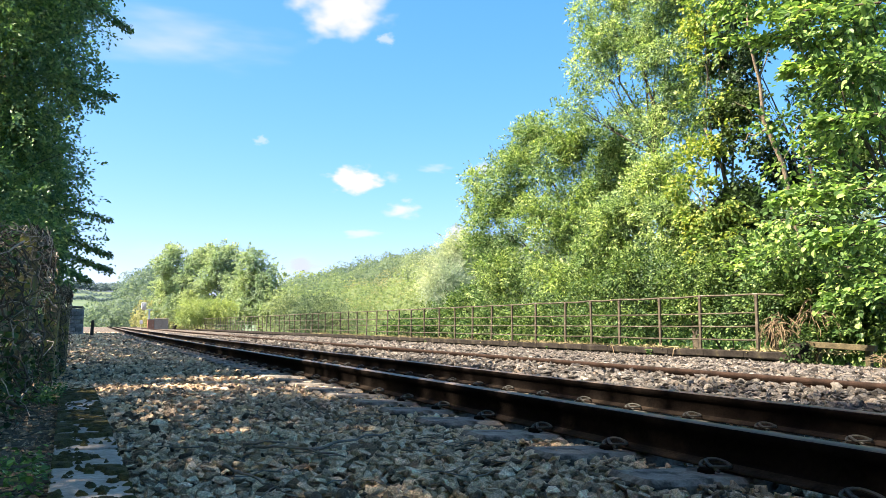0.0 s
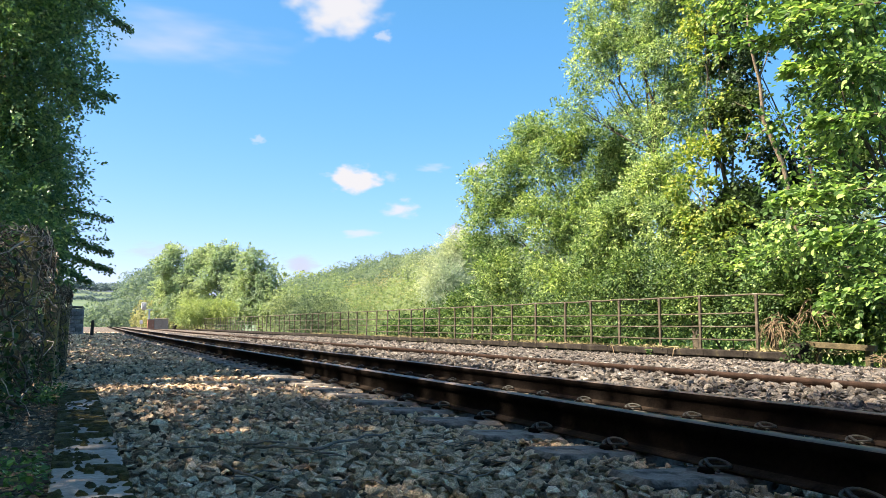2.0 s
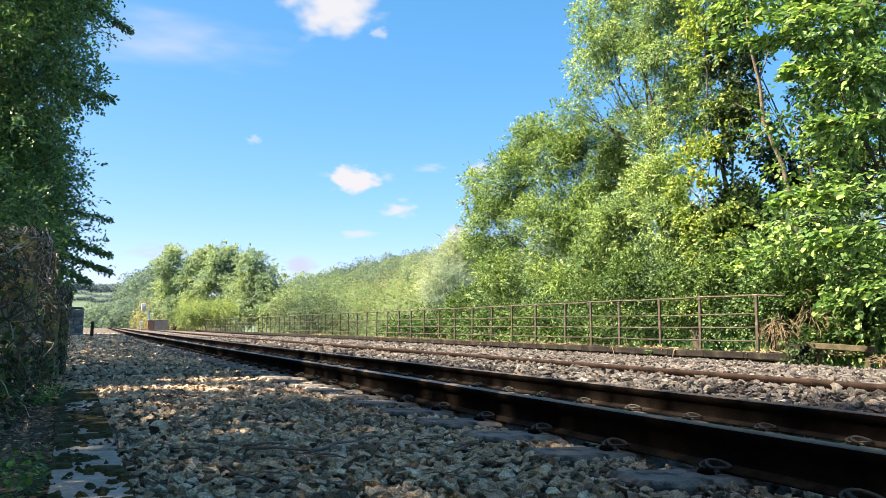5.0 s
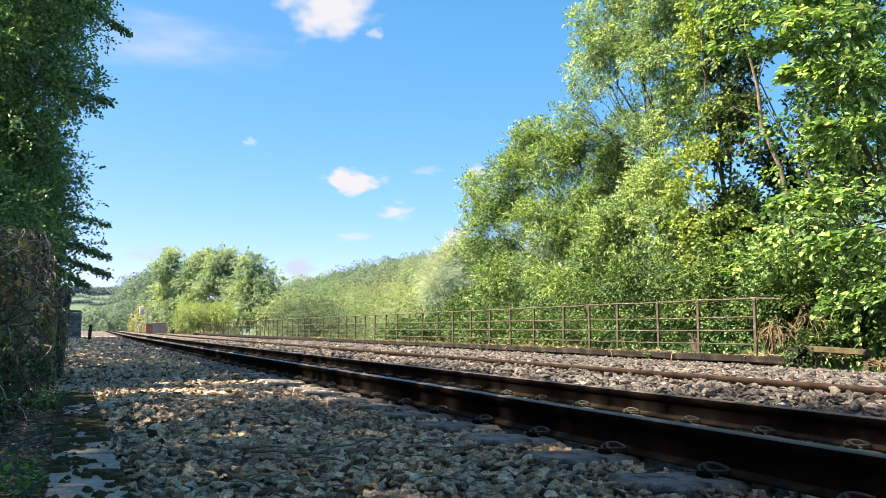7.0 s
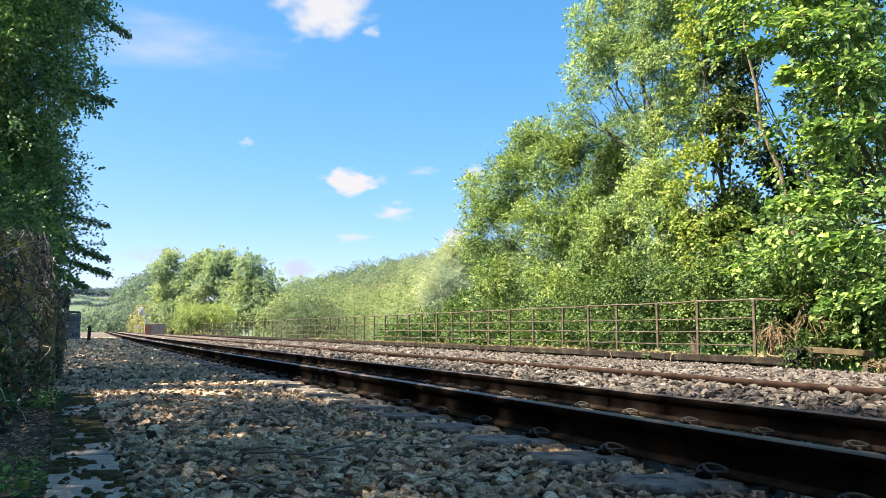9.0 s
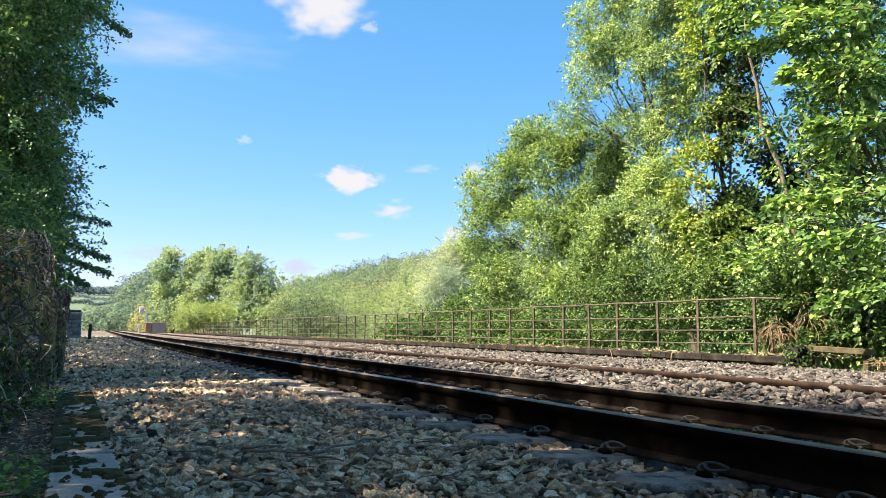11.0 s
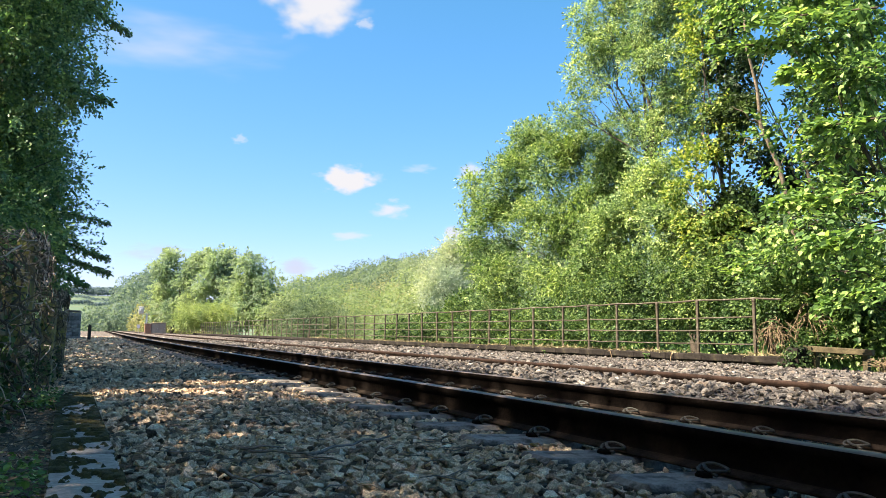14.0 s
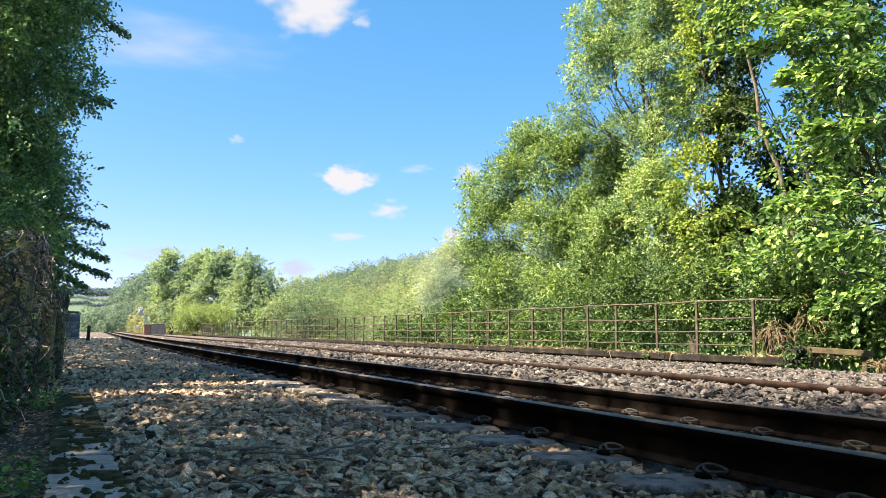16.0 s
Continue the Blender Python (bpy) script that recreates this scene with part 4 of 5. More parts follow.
def woodland(name, spots, seed, material, label, leaf=1.0, per=260):
    """A mass of far tree crowns on a slope: each crown an uneven heap of leafy flakes."""
    rng = np.random.default_rng(seed)
    P, A, N, L = [], [], [], []
    for (x, y, r, h) in spots:
        z = float(land(np.array(x), np.array(y)))
        d = unit(rng.normal(size=(per, 3)))
        d[:, 2] = np.abs(d[:, 2]) * 1.5 - 0.65
        lump = 0.7 + 0.5 * lattice_noise(d * 2.0 + x, 3)
        p = np.array([x, y, z + h * 0.55]) + d * lump[:, None] * np.array([r, r, h * 0.5])
        P.append(p)
        A.append(unit(rng.normal(size=(per, 3)) + d * 0.4))
        N.append(unit(d + rng.normal(size=(per, 3)) * 0.22 + np.array([0, 0, 0.2])))
        L.append(leaf * rng.uniform(0.6, 1.4, per))
    P, A, N, L = map(np.concatenate, (P, A, N, L))
    ob = new(name, leaves_mesh(name, P, A, N, L, L * 0.8, material, False))
    return tagged(ob, label, "woodland", kind="stuff")


def hill_spots(az0, az1, r0, r1, n, seed, size=(3.0, 5.5)):
    rng = random.Random(seed)
    out = []
    for _ in range(n):
        a, r = math.radians(rng.uniform(az0, az1)), rng.uniform(r0, r1)
        s = rng.uniform(*size)
        out.append((r * math.sin(a), r * math.cos(a), s, s * rng.uniform(2.0, 2.6)))
    return out


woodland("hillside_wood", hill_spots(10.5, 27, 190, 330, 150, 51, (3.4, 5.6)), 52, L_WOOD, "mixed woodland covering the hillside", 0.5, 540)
woodland("hillside_wood", hill_spots(10.5, 27, 260, 350, 90, 73, (3.4, 5.4)), 74, L_HILL, "woodland high on the hillside, leaves tinted blue for haze", 0.55, 500)
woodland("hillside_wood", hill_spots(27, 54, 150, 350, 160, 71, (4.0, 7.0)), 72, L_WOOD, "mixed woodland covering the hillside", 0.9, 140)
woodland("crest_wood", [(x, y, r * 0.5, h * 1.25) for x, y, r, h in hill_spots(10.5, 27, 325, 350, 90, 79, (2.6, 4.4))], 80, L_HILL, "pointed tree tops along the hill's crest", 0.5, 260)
woodland("hill_wood", hill_spots(1.5, 8.0, 240, 400, 130, 53), 54, L_HILL, "woodland on the hill by the far line, leaves tinted blue for haze", 0.6, 330)
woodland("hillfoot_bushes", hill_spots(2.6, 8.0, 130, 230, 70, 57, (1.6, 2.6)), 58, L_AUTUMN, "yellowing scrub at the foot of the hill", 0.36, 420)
# Blue of the distant air painted into the ridge and hedgerow leaves.
L_RIDGE = leaf_mat("leaf_ridge_haze_blue", (0.09, 0.14, 0.19), (0.115, 0.17, 0.22), (0.15, 0.205, 0.25), 0.2, 0.01, 0.9, 0.05)
woodland("slope_bushes", hill_spots(-0.9, 3.4, 190, 330, 110, 68, (2.0, 3.2)), 69, L_HILL, "scrub on the slope below the far line, leaves tinted blue for haze", 0.5, 300)
woodland("ridge_wood", hill_spots(-3, 2, 2480, 2620, 420, 59, (7, 10)), 60, L_RIDGE, "woodland along the far ridge, tinted blue for haze", 4.0, 60)
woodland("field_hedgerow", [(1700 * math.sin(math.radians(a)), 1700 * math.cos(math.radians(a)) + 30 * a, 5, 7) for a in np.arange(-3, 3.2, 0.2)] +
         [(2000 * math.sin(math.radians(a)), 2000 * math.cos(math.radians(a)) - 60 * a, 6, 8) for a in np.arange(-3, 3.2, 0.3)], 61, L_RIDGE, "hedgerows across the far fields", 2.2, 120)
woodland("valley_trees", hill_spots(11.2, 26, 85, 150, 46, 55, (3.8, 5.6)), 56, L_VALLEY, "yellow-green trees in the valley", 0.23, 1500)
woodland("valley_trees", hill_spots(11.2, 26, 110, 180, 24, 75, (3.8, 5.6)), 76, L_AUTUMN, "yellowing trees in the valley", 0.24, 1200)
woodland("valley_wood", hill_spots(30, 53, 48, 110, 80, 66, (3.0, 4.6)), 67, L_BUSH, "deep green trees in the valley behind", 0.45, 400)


# ---- edging slabs with moss ----
def slab_x(y):
    return 0.0 - 0.030 * (y - 2.8)


def build_slabs():
    rng = random.Random(14)
    joints = [0.55, 2.25, 3.93, 5.75, 7.48]
    for y0, y1 in zip(joints, joints[1:]):
        ym = (y0 + y1) / 2
        slab = tagged(new("edging_slab", box_mesh("edging_slab", (0.255, y1 - y0 - 0.012, 0.14), M_SLAB, 0.008, 0.006, rng)),
                      "worn grey concrete edging slab with dark moss cushions", "concrete slab", "edging slabs")
        slab.matrix_world = pose(slab_x(ym), ym, -0.05, rng.uniform(-0.3, 0.3), rng.uniform(-1, 1), 1.72)
        # ragged mats of moss, thickest along the edges and towards the far slabs
        nx, ny = 30, int((y1 - y0) / 0.011)
        gx, gy = np.meshgrid(np.linspace(-0.126, 0.126, nx), np.linspace(-0.5, 0.5, ny) * (y1 - y0 - 0.03))
        q = np.stack([gx.ravel(), gy.ravel() + ym, gx.ravel() * 0], -1)
        patch = 0.36 * lattice_noise(q * np.array([9, 6, 1]), 31) + 0.46 * lattice_noise(q * np.array([30, 24, 1]), 32) + 0.18 * lattice_noise(q * 75, 33)
        bare = 0.63 - 0.12 * (np.abs(q[:, 0]) / 0.126) ** 2 - 0.15 * np.clip((q[:, 1] - 3.6) / 1.2, 0, 1)
        rise = np.clip((patch - bare) * 0.16, -0.004, 0.016)
        V = np.stack([gx.ravel(), gy.ravel(), 0.069 + rise], -1).tolist()
        F = []
        for j in range(ny - 1):
            for i in range(nx - 1):
                c = (j * nx + i, j * nx + i + 1, (j + 1) * nx + i + 1, (j + 1) * nx + i)
                if max(V[k][2] for k in c) > 0.070:
                    F.append(c)
        tagged(part("moss", mesh_of("moss", V, F, M_MOSS, True), slab, "dark green and brown moss cushions"), kind="stuff")


build_slabs()


# ---- old fence swallowed by ivy ----
def build_ivy_fence():
    rng = random.Random(77)
    nrng = np.random.default_rng(77)
    root = tagged(new("old_fence"), "mossy concrete posts of an old fence overgrown with dead ivy", "fence")
    root.location = (-0.5, 7.0, -0.03)
    pm = [box_mesh("post", (0.12, 0.13, 1.0), M_POST, 0.02, 0.022, rng, pose(0, 0, 0.5)) for _ in range(4)]
    for k, (dx, y, h, lx, ly) in enumerate(((-0.10, -2.3, 1.15, 1, 2), (-0.02, -0.15, 1.24, -2, 1), (-0.03, 0.35, 1.05, 3, -6), (0.03, 2.2, 0.86, 6, 4), (0.06, 2.9, 0.84, -3, -4), (0.09, 4.0, 0.77, 1, 1))):
        p = part("post", pm[k % 4], root)
        p.matrix_basis = pose(dx, y, 0, lx, ly, rng.uniform(-8, 8)) @ Matrix.Diagonal((1, 1, h, 1))
    for y0, y1, z in ((-2.3, 0.0, 0.28), (-2.3, 0.0, 0.62), (0.0, 4.0, 0.26), (0.0, 4.0, 0.58)):
        part("board", box_mesh("board", (0.05, y1 - y0, 0.2), M_POST, 0.01, 0, None, pose(-0.16 + 0.02 * y1, (y0 + y1) / 2, z, 0, rng.uniform(-3, 3), -2)), root)
    t, pale = Tubes(), Tubes()
    for _ in range(560):                            # tangled stems, climbing and looping
        heap = rng.random() < 0.45
        far_heap = heap and rng.random() < 0.35
        y = rng.uniform(3.5, 4.5) if far_heap else rng.uniform(-0.5, 0.9) if heap else rng.uniform(-2.9, 4.5)
        top = np.interp(y, [-3, -1.5, -0.2, 0.8, 1.1, 2.2, 4.5], [0.95, 1.08, 1.34, 1.30, 0.98, 0.99, 1.10])
        p = Vector((rng.choice((rng.uniform(-0.3, 0.1), rng.uniform(0.04, 0.14), rng.uniform(0.04, 0.14))), y, rng.uniform(top * 0.72, top) if heap else rng.uniform(0.0, top)))
        d = Vector((rng.gauss(0, 0.3), rng.gauss(0, 0.9), rng.gauss(0.4, 0.8))).normalized()
        r = rng.choice((0.0022, 0.003, 0.0036, 0.005, 0.0075))
        pts, rad = [p.copy()], [r]
        for k in range(rng.randint(5, 10)):
            d = (d + Vector((rng.gauss(0, 0.55), rng.gauss(0, 0.6), rng.gauss(-0.05, 0.6)))).normalized()
            p = p + d * rng.uniform(0.035, 0.075)
            if p.x > 0.16 or p.x < -0.34:
                d.x = -d.x
                p.x += d.x * 0.08
            lid = float(top) - 2.2 * (p.x + 0.12) ** 2 + rng.uniform(-0.04, 0.05)
            p.z = max(0.0, min(lid, p.z))
            pts.append(p.copy())
            rad.append(r * (1 - 0.06 * k))
        pts = [q + Vector((0.008 * max(0.0, q.y), 0, 0)) for q in pts]
        (pale if rng.random() < (0.5 if heap else 0.16) else t).add(pts, rad, 5)
    tagged(part("ivy_tangle", t.mesh("ivy_tangle", M_STEM_DARK), root, "tangled dark brown ivy stems"), kind="stuff")
    tagged(part("dead_ivy", pale.mesh("dead_ivy", M_STEM), root, "bleached dead ivy stems"), kind="stuff")
    # leaves still green in places, thick at the foot and over the crown
    # Most sit behind the stems, a dark backing added to deepen the shade.
    n = 9500
    y = nrng.uniform(-3.2, 4.4, n)
    z = np.where(nrng.random(n) < 0.5, nrng.uniform(0, 0.35, n), nrng.uniform(0.1, 1.3, n))
    x = np.where(nrng.random(n) < 0.8, nrng.uniform(-0.42, -0.08, n), nrng.uniform(-0.1, 0.12, n))
    keep = (lattice_noise(np.stack([x * 3, y * 2.2, z * 2.6], -1), 4) > 0.4) & (z < np.interp(y, [-3, -1.5, -0.2, 0.8, 1.1, 4.5], [0.85, 1.0, 1.15, 1.1, 0.9, 0.85]))
    pos = np.stack([x, y, z], -1)[keep]
    al = unit(nrng.normal(size=pos.shape) + np.array([0.5, -0.4, -0.5]))
    no = unit(nrng.normal(size=pos.shape) * 0.6 + np.array([0.7, -0.5, 0.5]))
    L = nrng.uniform(0.022, 0.048, len(pos))
    tagged(part("ivy_leaves", leaves_mesh("ivy_leaves", pos, al, no, L, L * 0.9, L_IVY_DARK), root, "dark green ivy leaves"), kind="stuff")
    return root


build_ivy_fence()


def build_verge():
    """Ivy creeping over the verge by the slabs, with dead leaves and twigs."""
    nrng = np.random.default_rng(91)
    rng = random.Random(91)
    ob = new("verge", mesh_of("verge", [(-0.98, 1.2, -0.03), (-0.13, 1.2, -0.035), (-0.27, 7.6, -0.03), (-0.98, 7.6, -0.03), (-0.55, 4.5, 0.0)],
                              [(0, 1, 4), (1, 2, 4), (2, 3, 4), (3, 0, 4)], M_LITTER, True))
    tagged(ob, "dark leaf mould between fence and edging slabs", "ground", kind="structure")
    n = 7000
    x, y = nrng.uniform(-0.95, -0.14, n), nrng.uniform(2.2, 7.6, n)
    x = x - 0.02 * (y - 2.8)
    k = lattice_noise(np.stack([x * 3, y * 1.5, x * 0], -1), 8)
    for name, sel, mat, label, up in (("ground_ivy", k > 0.42, L_GROUND_IVY, "green ivy creeping over the verge", 0.07), ("dead_leaves", (k <= 0.46) & (nrng.random(n) < 0.45), M_DEADLEAF, "brown dead leaves on the verge", 0.012)):
        pos = np.stack([x, y, -0.02 + nrng.uniform(0.004, up + 0.03, n)], -1)[sel]
        al = unit(nrng.normal(size=pos.shape) * np.array([1, 1, 0.25]))
        no = unit(nrng.normal(size=pos.shape) * 0.45 + np.array([0.1, -0.2, 1.0]))
        L = nrng.uniform(0.016, 0.036, len(pos))
        o = new(name, leaves_mesh(name, pos, al, no, L, L * (0.85 if "ivy" in name else 0.5), mat))
        tagged(o, label, "leaves", kind="stuff")
    t = Tubes()
    for _ in range(110):
        p = Vector((rng.uniform(-0.85, -0.2), rng.uniform(2.3, 6.8), rng.uniform(0.0, 0.03)))
        a = rng.uniform(0, math.pi)
        l = rng.uniform(0.08, 0.35)
        t.add(wobble(p, p + Vector((math.cos(a) * l, math.sin(a) * l, rng.uniform(-0.01, 0.03))), 4, 0.015, rng), [0.003, 0.003, 0.0026, 0.002, 0.0014], 5)
    tagged(new("fallen_twigs", t.mesh("fallen_twigs", M_STEM_DARK)), "small dry twigs lying on the verge", "twigs", kind="stuff")


M_LITTER = surface("leaf_mould", (0.04, 0.03, 0.02), (0.15, 0.11, 0.08), 18.0, 0.95, bump=1.0)
M_DEADLEAF = surface("dead_leaf", (0.18, 0.11, 0.07), (0.42, 0.30, 0.20), 6.0, 0.8, vary=0.4, island=True)
L_GROUND_IVY = leaf_mat("leaf_ground_ivy", (0.025, 0.07, 0.022), (0.07, 0.16, 0.045), (0.17, 0.29, 0.085), 0.3, 3.0)
build_verge()


# ---- sticks on the ballast ----
M_STICK = surface("dry_stick", (0.07, 0.062, 0.055), (0.24, 0.21, 0.185), 20.0, 0.85, bump=0.6)

def stick(points, r, label):
    rng = random.Random(int(abs(points[0][0]) * 1000))
    pts = []
    for a, b in zip(points, points[1:]):
        pts += wobble(a, b, 4, 0.012, rng)[:-1]
    pts.append(Vector(points[-1]))
    t = Tubes()
    t.add(pts, [r * (1 - 0.6 * i / len(pts)) for i in range(len(pts))], 6)
    return tagged(new("stick", t.mesh("stick", M_STICK)), label, "stick", "sticks on the ballast")


stick([(0.60, 3.50, 0.055), (0.75, 3.36, 0.06), (0.90, 3.17, 0.045)], 0.007, "dry grey stick lying on the ballast")
stick([(0.80, 3.36, 0.05), (0.95, 3.42, 0.07), (1.30, 3.78, 0.055)], 0.0075, "dry forked stick lying on the ballast")
stick([(0.43, 3.10, 0.05), (0.46, 2.88, 0.055), (0.52, 2.70, 0.05)], 0.007, "short dry stick lying on the ballast")
stick([(0.58, 3.62, 0.05), (0.75, 3.55, 0.055)], 0.006, "short pale stick lying on the ballast")


def ballast_twigs():
    """Thin broken twigs strewn over the stones."""
    rng = random.Random(46)
    t = Tubes()
    for _ in range(60):
        p = Vector((rng.uniform(0.25, 1.7), rng.uniform(2.5, 5.2), 0.0))
        p.z = float(bed_height(np.array(p.x), np.array(p.y))) + rng.uniform(0.028, 0.04)
        a, l = rng.uniform(0, math.pi), rng.uniform(0.05, 0.22)
        r = rng.uniform(0.0015, 0.0035)
        t.add(wobble(p, p + Vector((math.cos(a) * l, math.sin(a) * l, rng.uniform(-0.01, 0.012))), 3, 0.012, rng), [r, r, r * 0.8, r * 0.5], 5)
    tagged(new("twig_litter", t.mesh("twig_litter", M_STICK)), "thin grey twigs strewn over the ballast", "twigs", kind="stuff")


ballast_twigs()


# ---- end of the viaduct edge ----
def straw_tuft(base, n, h, seed, label, name="dry_fern", material=None, spread=0.5):
    """Arching dry stalks."""
    rng = random.Random(seed)
    t = Tubes()
    for _ in range(n):
        a, l = rng.uniform(0, 2 * math.pi), h * rng.uniform(0.5, 1.1)
        d = Vector((math.cos(a), math.sin(a), 0)) * spread * rng.uniform(0.3, 1.0) * h
        o = Vector((rng.gauss(0, 0.12), rng.gauss(0, 0.12), 0)) * h
        pts = [o + d * k * k + Vector((0, 0, l * (k * 1.6 - k * k * 1.1))) for k in (0, 0.2, 0.4, 0.6, 0.8, 1.0)]
        t.add(pts, [0.009, 0.009, 0.008, 0.007, 0.005, 0.003], 4)
    ob = new(name, t.mesh(name, material or M_STRAW))
    ob.location = base
    return tagged(ob, label, "dead plant")


def hanging_stalks(top, n, reach, drop, seed, label):
    """Dead fern and bramble stalks that hang in a tangled heap, down to the ground behind the coping."""
    rng = random.Random(seed)
    root = Vector((top[0], top[1], -0.25))
    t = Tubes()
    for _ in range(n):
        p = Vector(top) - root + Vector((rng.gauss(0, reach * 0.5), rng.gauss(0, reach * 0.5), rng.gauss(-0.05, 0.14)))
        d = Vector((rng.gauss(-0.3, 0.7), rng.gauss(0, 0.8), rng.uniform(-0.2, 0.5))).normalized()
        pts, rad = [p.copy()], [0.008]
        r = rng.uniform(0.004, 0.010)
        for k in range(rng.randint(6, 11)):
            d = (d + Vector((rng.gauss(0, 0.25), rng.gauss(0, 0.25), -0.32 + rng.gauss(0, 0.15)))).normalized()
            p = p + d * (drop / 7)
            p.z = max(p.z, 0.02)
            pts.append(p.copy())
            rad.append(r * (1 - 0.05 * k))
        rad[0] = r
        t.add(pts, rad, 4)
    ob = new("dry_fern", t.mesh("dry_fern", M_STRAW))
    ob.location = root
    return tagged(ob, label, "dead plant", kind="stuff")


hanging_stalks((12.75, 13.11, 0.62), 70, 0.24, 0.5, 3, "dry brown fern stalks hanging in a heap by the railing's end")
hanging_stalks((13.33, 12.73, 0.95), 34, 0.2, 0.6, 4, "dry brown bramble stalks among the bushes")
straw_tuft((11.9, 9.9, -0.15), 50, 0.45, 6, "dry grass stalks at the foot of the bushes", "dry_grass", None, 0.8)
straw_tuft((12.0, 9.0, -0.15), 60, 0.5, 7, "dry grass stalks at the foot of the bushes", "dry_grass", None, 0.9)


def arc_stalk(a, b, rise):
    t = Tubes()
    a, b = Vector(a), Vector(b)
    pts = [a.lerp(b, k / 8) + Vector((0, 0, rise * math.sin(math.pi * k / 8))) for k in range(9)]
    t.add(pts, [0.010] * 9, 5)
    return tagged(new("dry_stalk", t.mesh("dry_stalk", M_STRAW)), "pale dry stalk looping over the edge stones", "dead plant", "dry stalks")


arc_stalk((11.86, 17.9, -0.12), (11.78, 17.55, -0.12), 0.2)
arc_stalk((11.95, 15.4, 0.07), (11.72, 15.2, -0.12), 0.08)


def coping_litter():
    """Dry grass and moss lying along the top of the coping."""
    rng = np.random.default_rng(33)
    n = 5200
    y = rng.uniform(11.1, 48, n)
    x = fence_x(y) + rng.uniform(-0.36, 0.3, n)
    keep = lattice_noise(np.stack([x * 2.5, y * 1.3, y * 0], -1), 2) > 0.4
    pos = np.stack([x, y, 0.078 + rng.uniform(0, 0.035, n)], -1)[keep]
    al = unit(rng.normal(size=pos.shape) * np.array([1, 1, 0.35]))
    no = unit(rng.normal(size=pos.shape) * 0.5 + np.array([0, 0, 1.0]))
    L = rng.uniform(0.06, 0.16, len(pos))
    tagged(new("coping_litter", leaves_mesh("coping_litter", pos, al, no, L, L * 0.2, M_DRYGRASS)), "dry brown grass and moss along the coping", "dead grass", kind="stuff")


M_DRYGRASS = surface("dry_grass", (0.14, 0.13, 0.05), (0.36, 0.30, 0.19), 2.0, 0.9, vary=0.35, island=True)
coping_litter()


def fern(base, h, seed, label):
    """A small fern: fronds of paired leaflets that arch from one foot."""
    rng = np.random.default_rng(seed)
    root = tagged(new("fern"), label, "fern", "wall ferns")
    root.location = base
    for k in range(6):
        a = 2 * math.pi * (k + rng.uniform(-0.3, 0.3)) / 6
        way = np.array([math.cos(a), math.sin(a), 0])
        t = np.repeat(np.linspace(0.15, 1.0, 9), 2)
        side = np.cross(way, [0, 0, 1.0])[None] * np.where(np.arange(18) % 2, 1, -1)[:, None]
        pos = way[None] * (t * h * 0.55)[:, None] + np.array([0, 0, 1.0])[None] * (h * (1.5 * t - 0.9 * t * t))[:, None]
        al = unit(side + way[None] * 0.4 + rng.normal(size=(18, 3)) * 0.12)
        no = np.repeat(unit(np.array([[0, 0, 1.0]]) + way[None] * 0.3), 18, 0)
        L = h * (0.42 - 0.3 * t)
        part("frond", leaves_mesh("frond", pos, al, no, L, L * 0.5, L_GROUND_IVY), root)
    return root


fern((11.88, 16.2, -0.13), 0.26, 5, "small green fern growing from the edge stones")
fern((11.83, 20.9, -0.13), 0.2, 6, "small green fern growing from the edge stones")
fern((11.6, 30.0, -0.12), 0.16, 7, "low green weed in the ballast")


def build_beam():
    """A weathered timber rail on short posts past the end of the coping."""
    rng = random.Random(2)
    root = tagged(new("timber_barrier"), "weathered timber beam on stub posts among the bushes", "barrier")
    a, b = Vector((12.18, 11.86, 0.24)), Vector((12.42, 10.55, 0.195))
    d = b - a
    rot = Matrix.Translation((a + b) / 2) @ d.to_track_quat("Y", "Z").to_matrix().to_4x4()
    bm = bmesh.new()
    box_bm(bm, (0.1, d.length, 0.11), rot, 0.012, 0.01, rng)
    part("beam", bm_mesh("beam", bm, M_WOOD), root)
    for k in (0.12, 0.85):
        p = a.lerp(b, k)
        q = part("post", box_mesh("post", (0.1, 0.1, 0.62), M_WOOD, 0.01, 0.01, rng, pose(0.09, 0, -0.31)), root)
        q.matrix_basis = pose(p.x, p.y, p.z)
    return root


build_beam()


def build_end_pier():
    """Stub pier at the end of the coping, wrapped in dark ivy."""
    rng = np.random.default_rng(12)
    root = tagged(new("end_pier"), "short stone pier at the coping's end under dark ivy", "pier")
    root.location = (12.0, 11.84, -0.3)
    r2 = random.Random(12)
    part("stone", box_mesh("stone", (0.3, 0.26, 0.56), M_COPING, 0.03, 0.05, r2, pose(0, 0, 0.28)), root)
    n = 620
    d = unit(rng.normal(size=(n, 3)))
    pos = np.array([0, 0, 0.32]) + d * np.array([0.24, 0.24, 0.33]) * rng.uniform(0.75, 1.3, (n, 1))
    al = unit(rng.normal(size=(n, 3)) + np.array([0, 0, -0.6]))
    L = rng.uniform(0.035, 0.075, n)
    tagged(part("ivy", leaves_mesh("ivy", pos, al, d + np.array([0, 0, 0.5]), L, L * 0.9, L_IVY_DARK), root, "dark ivy leaves"), kind="stuff")


build_end_pier()


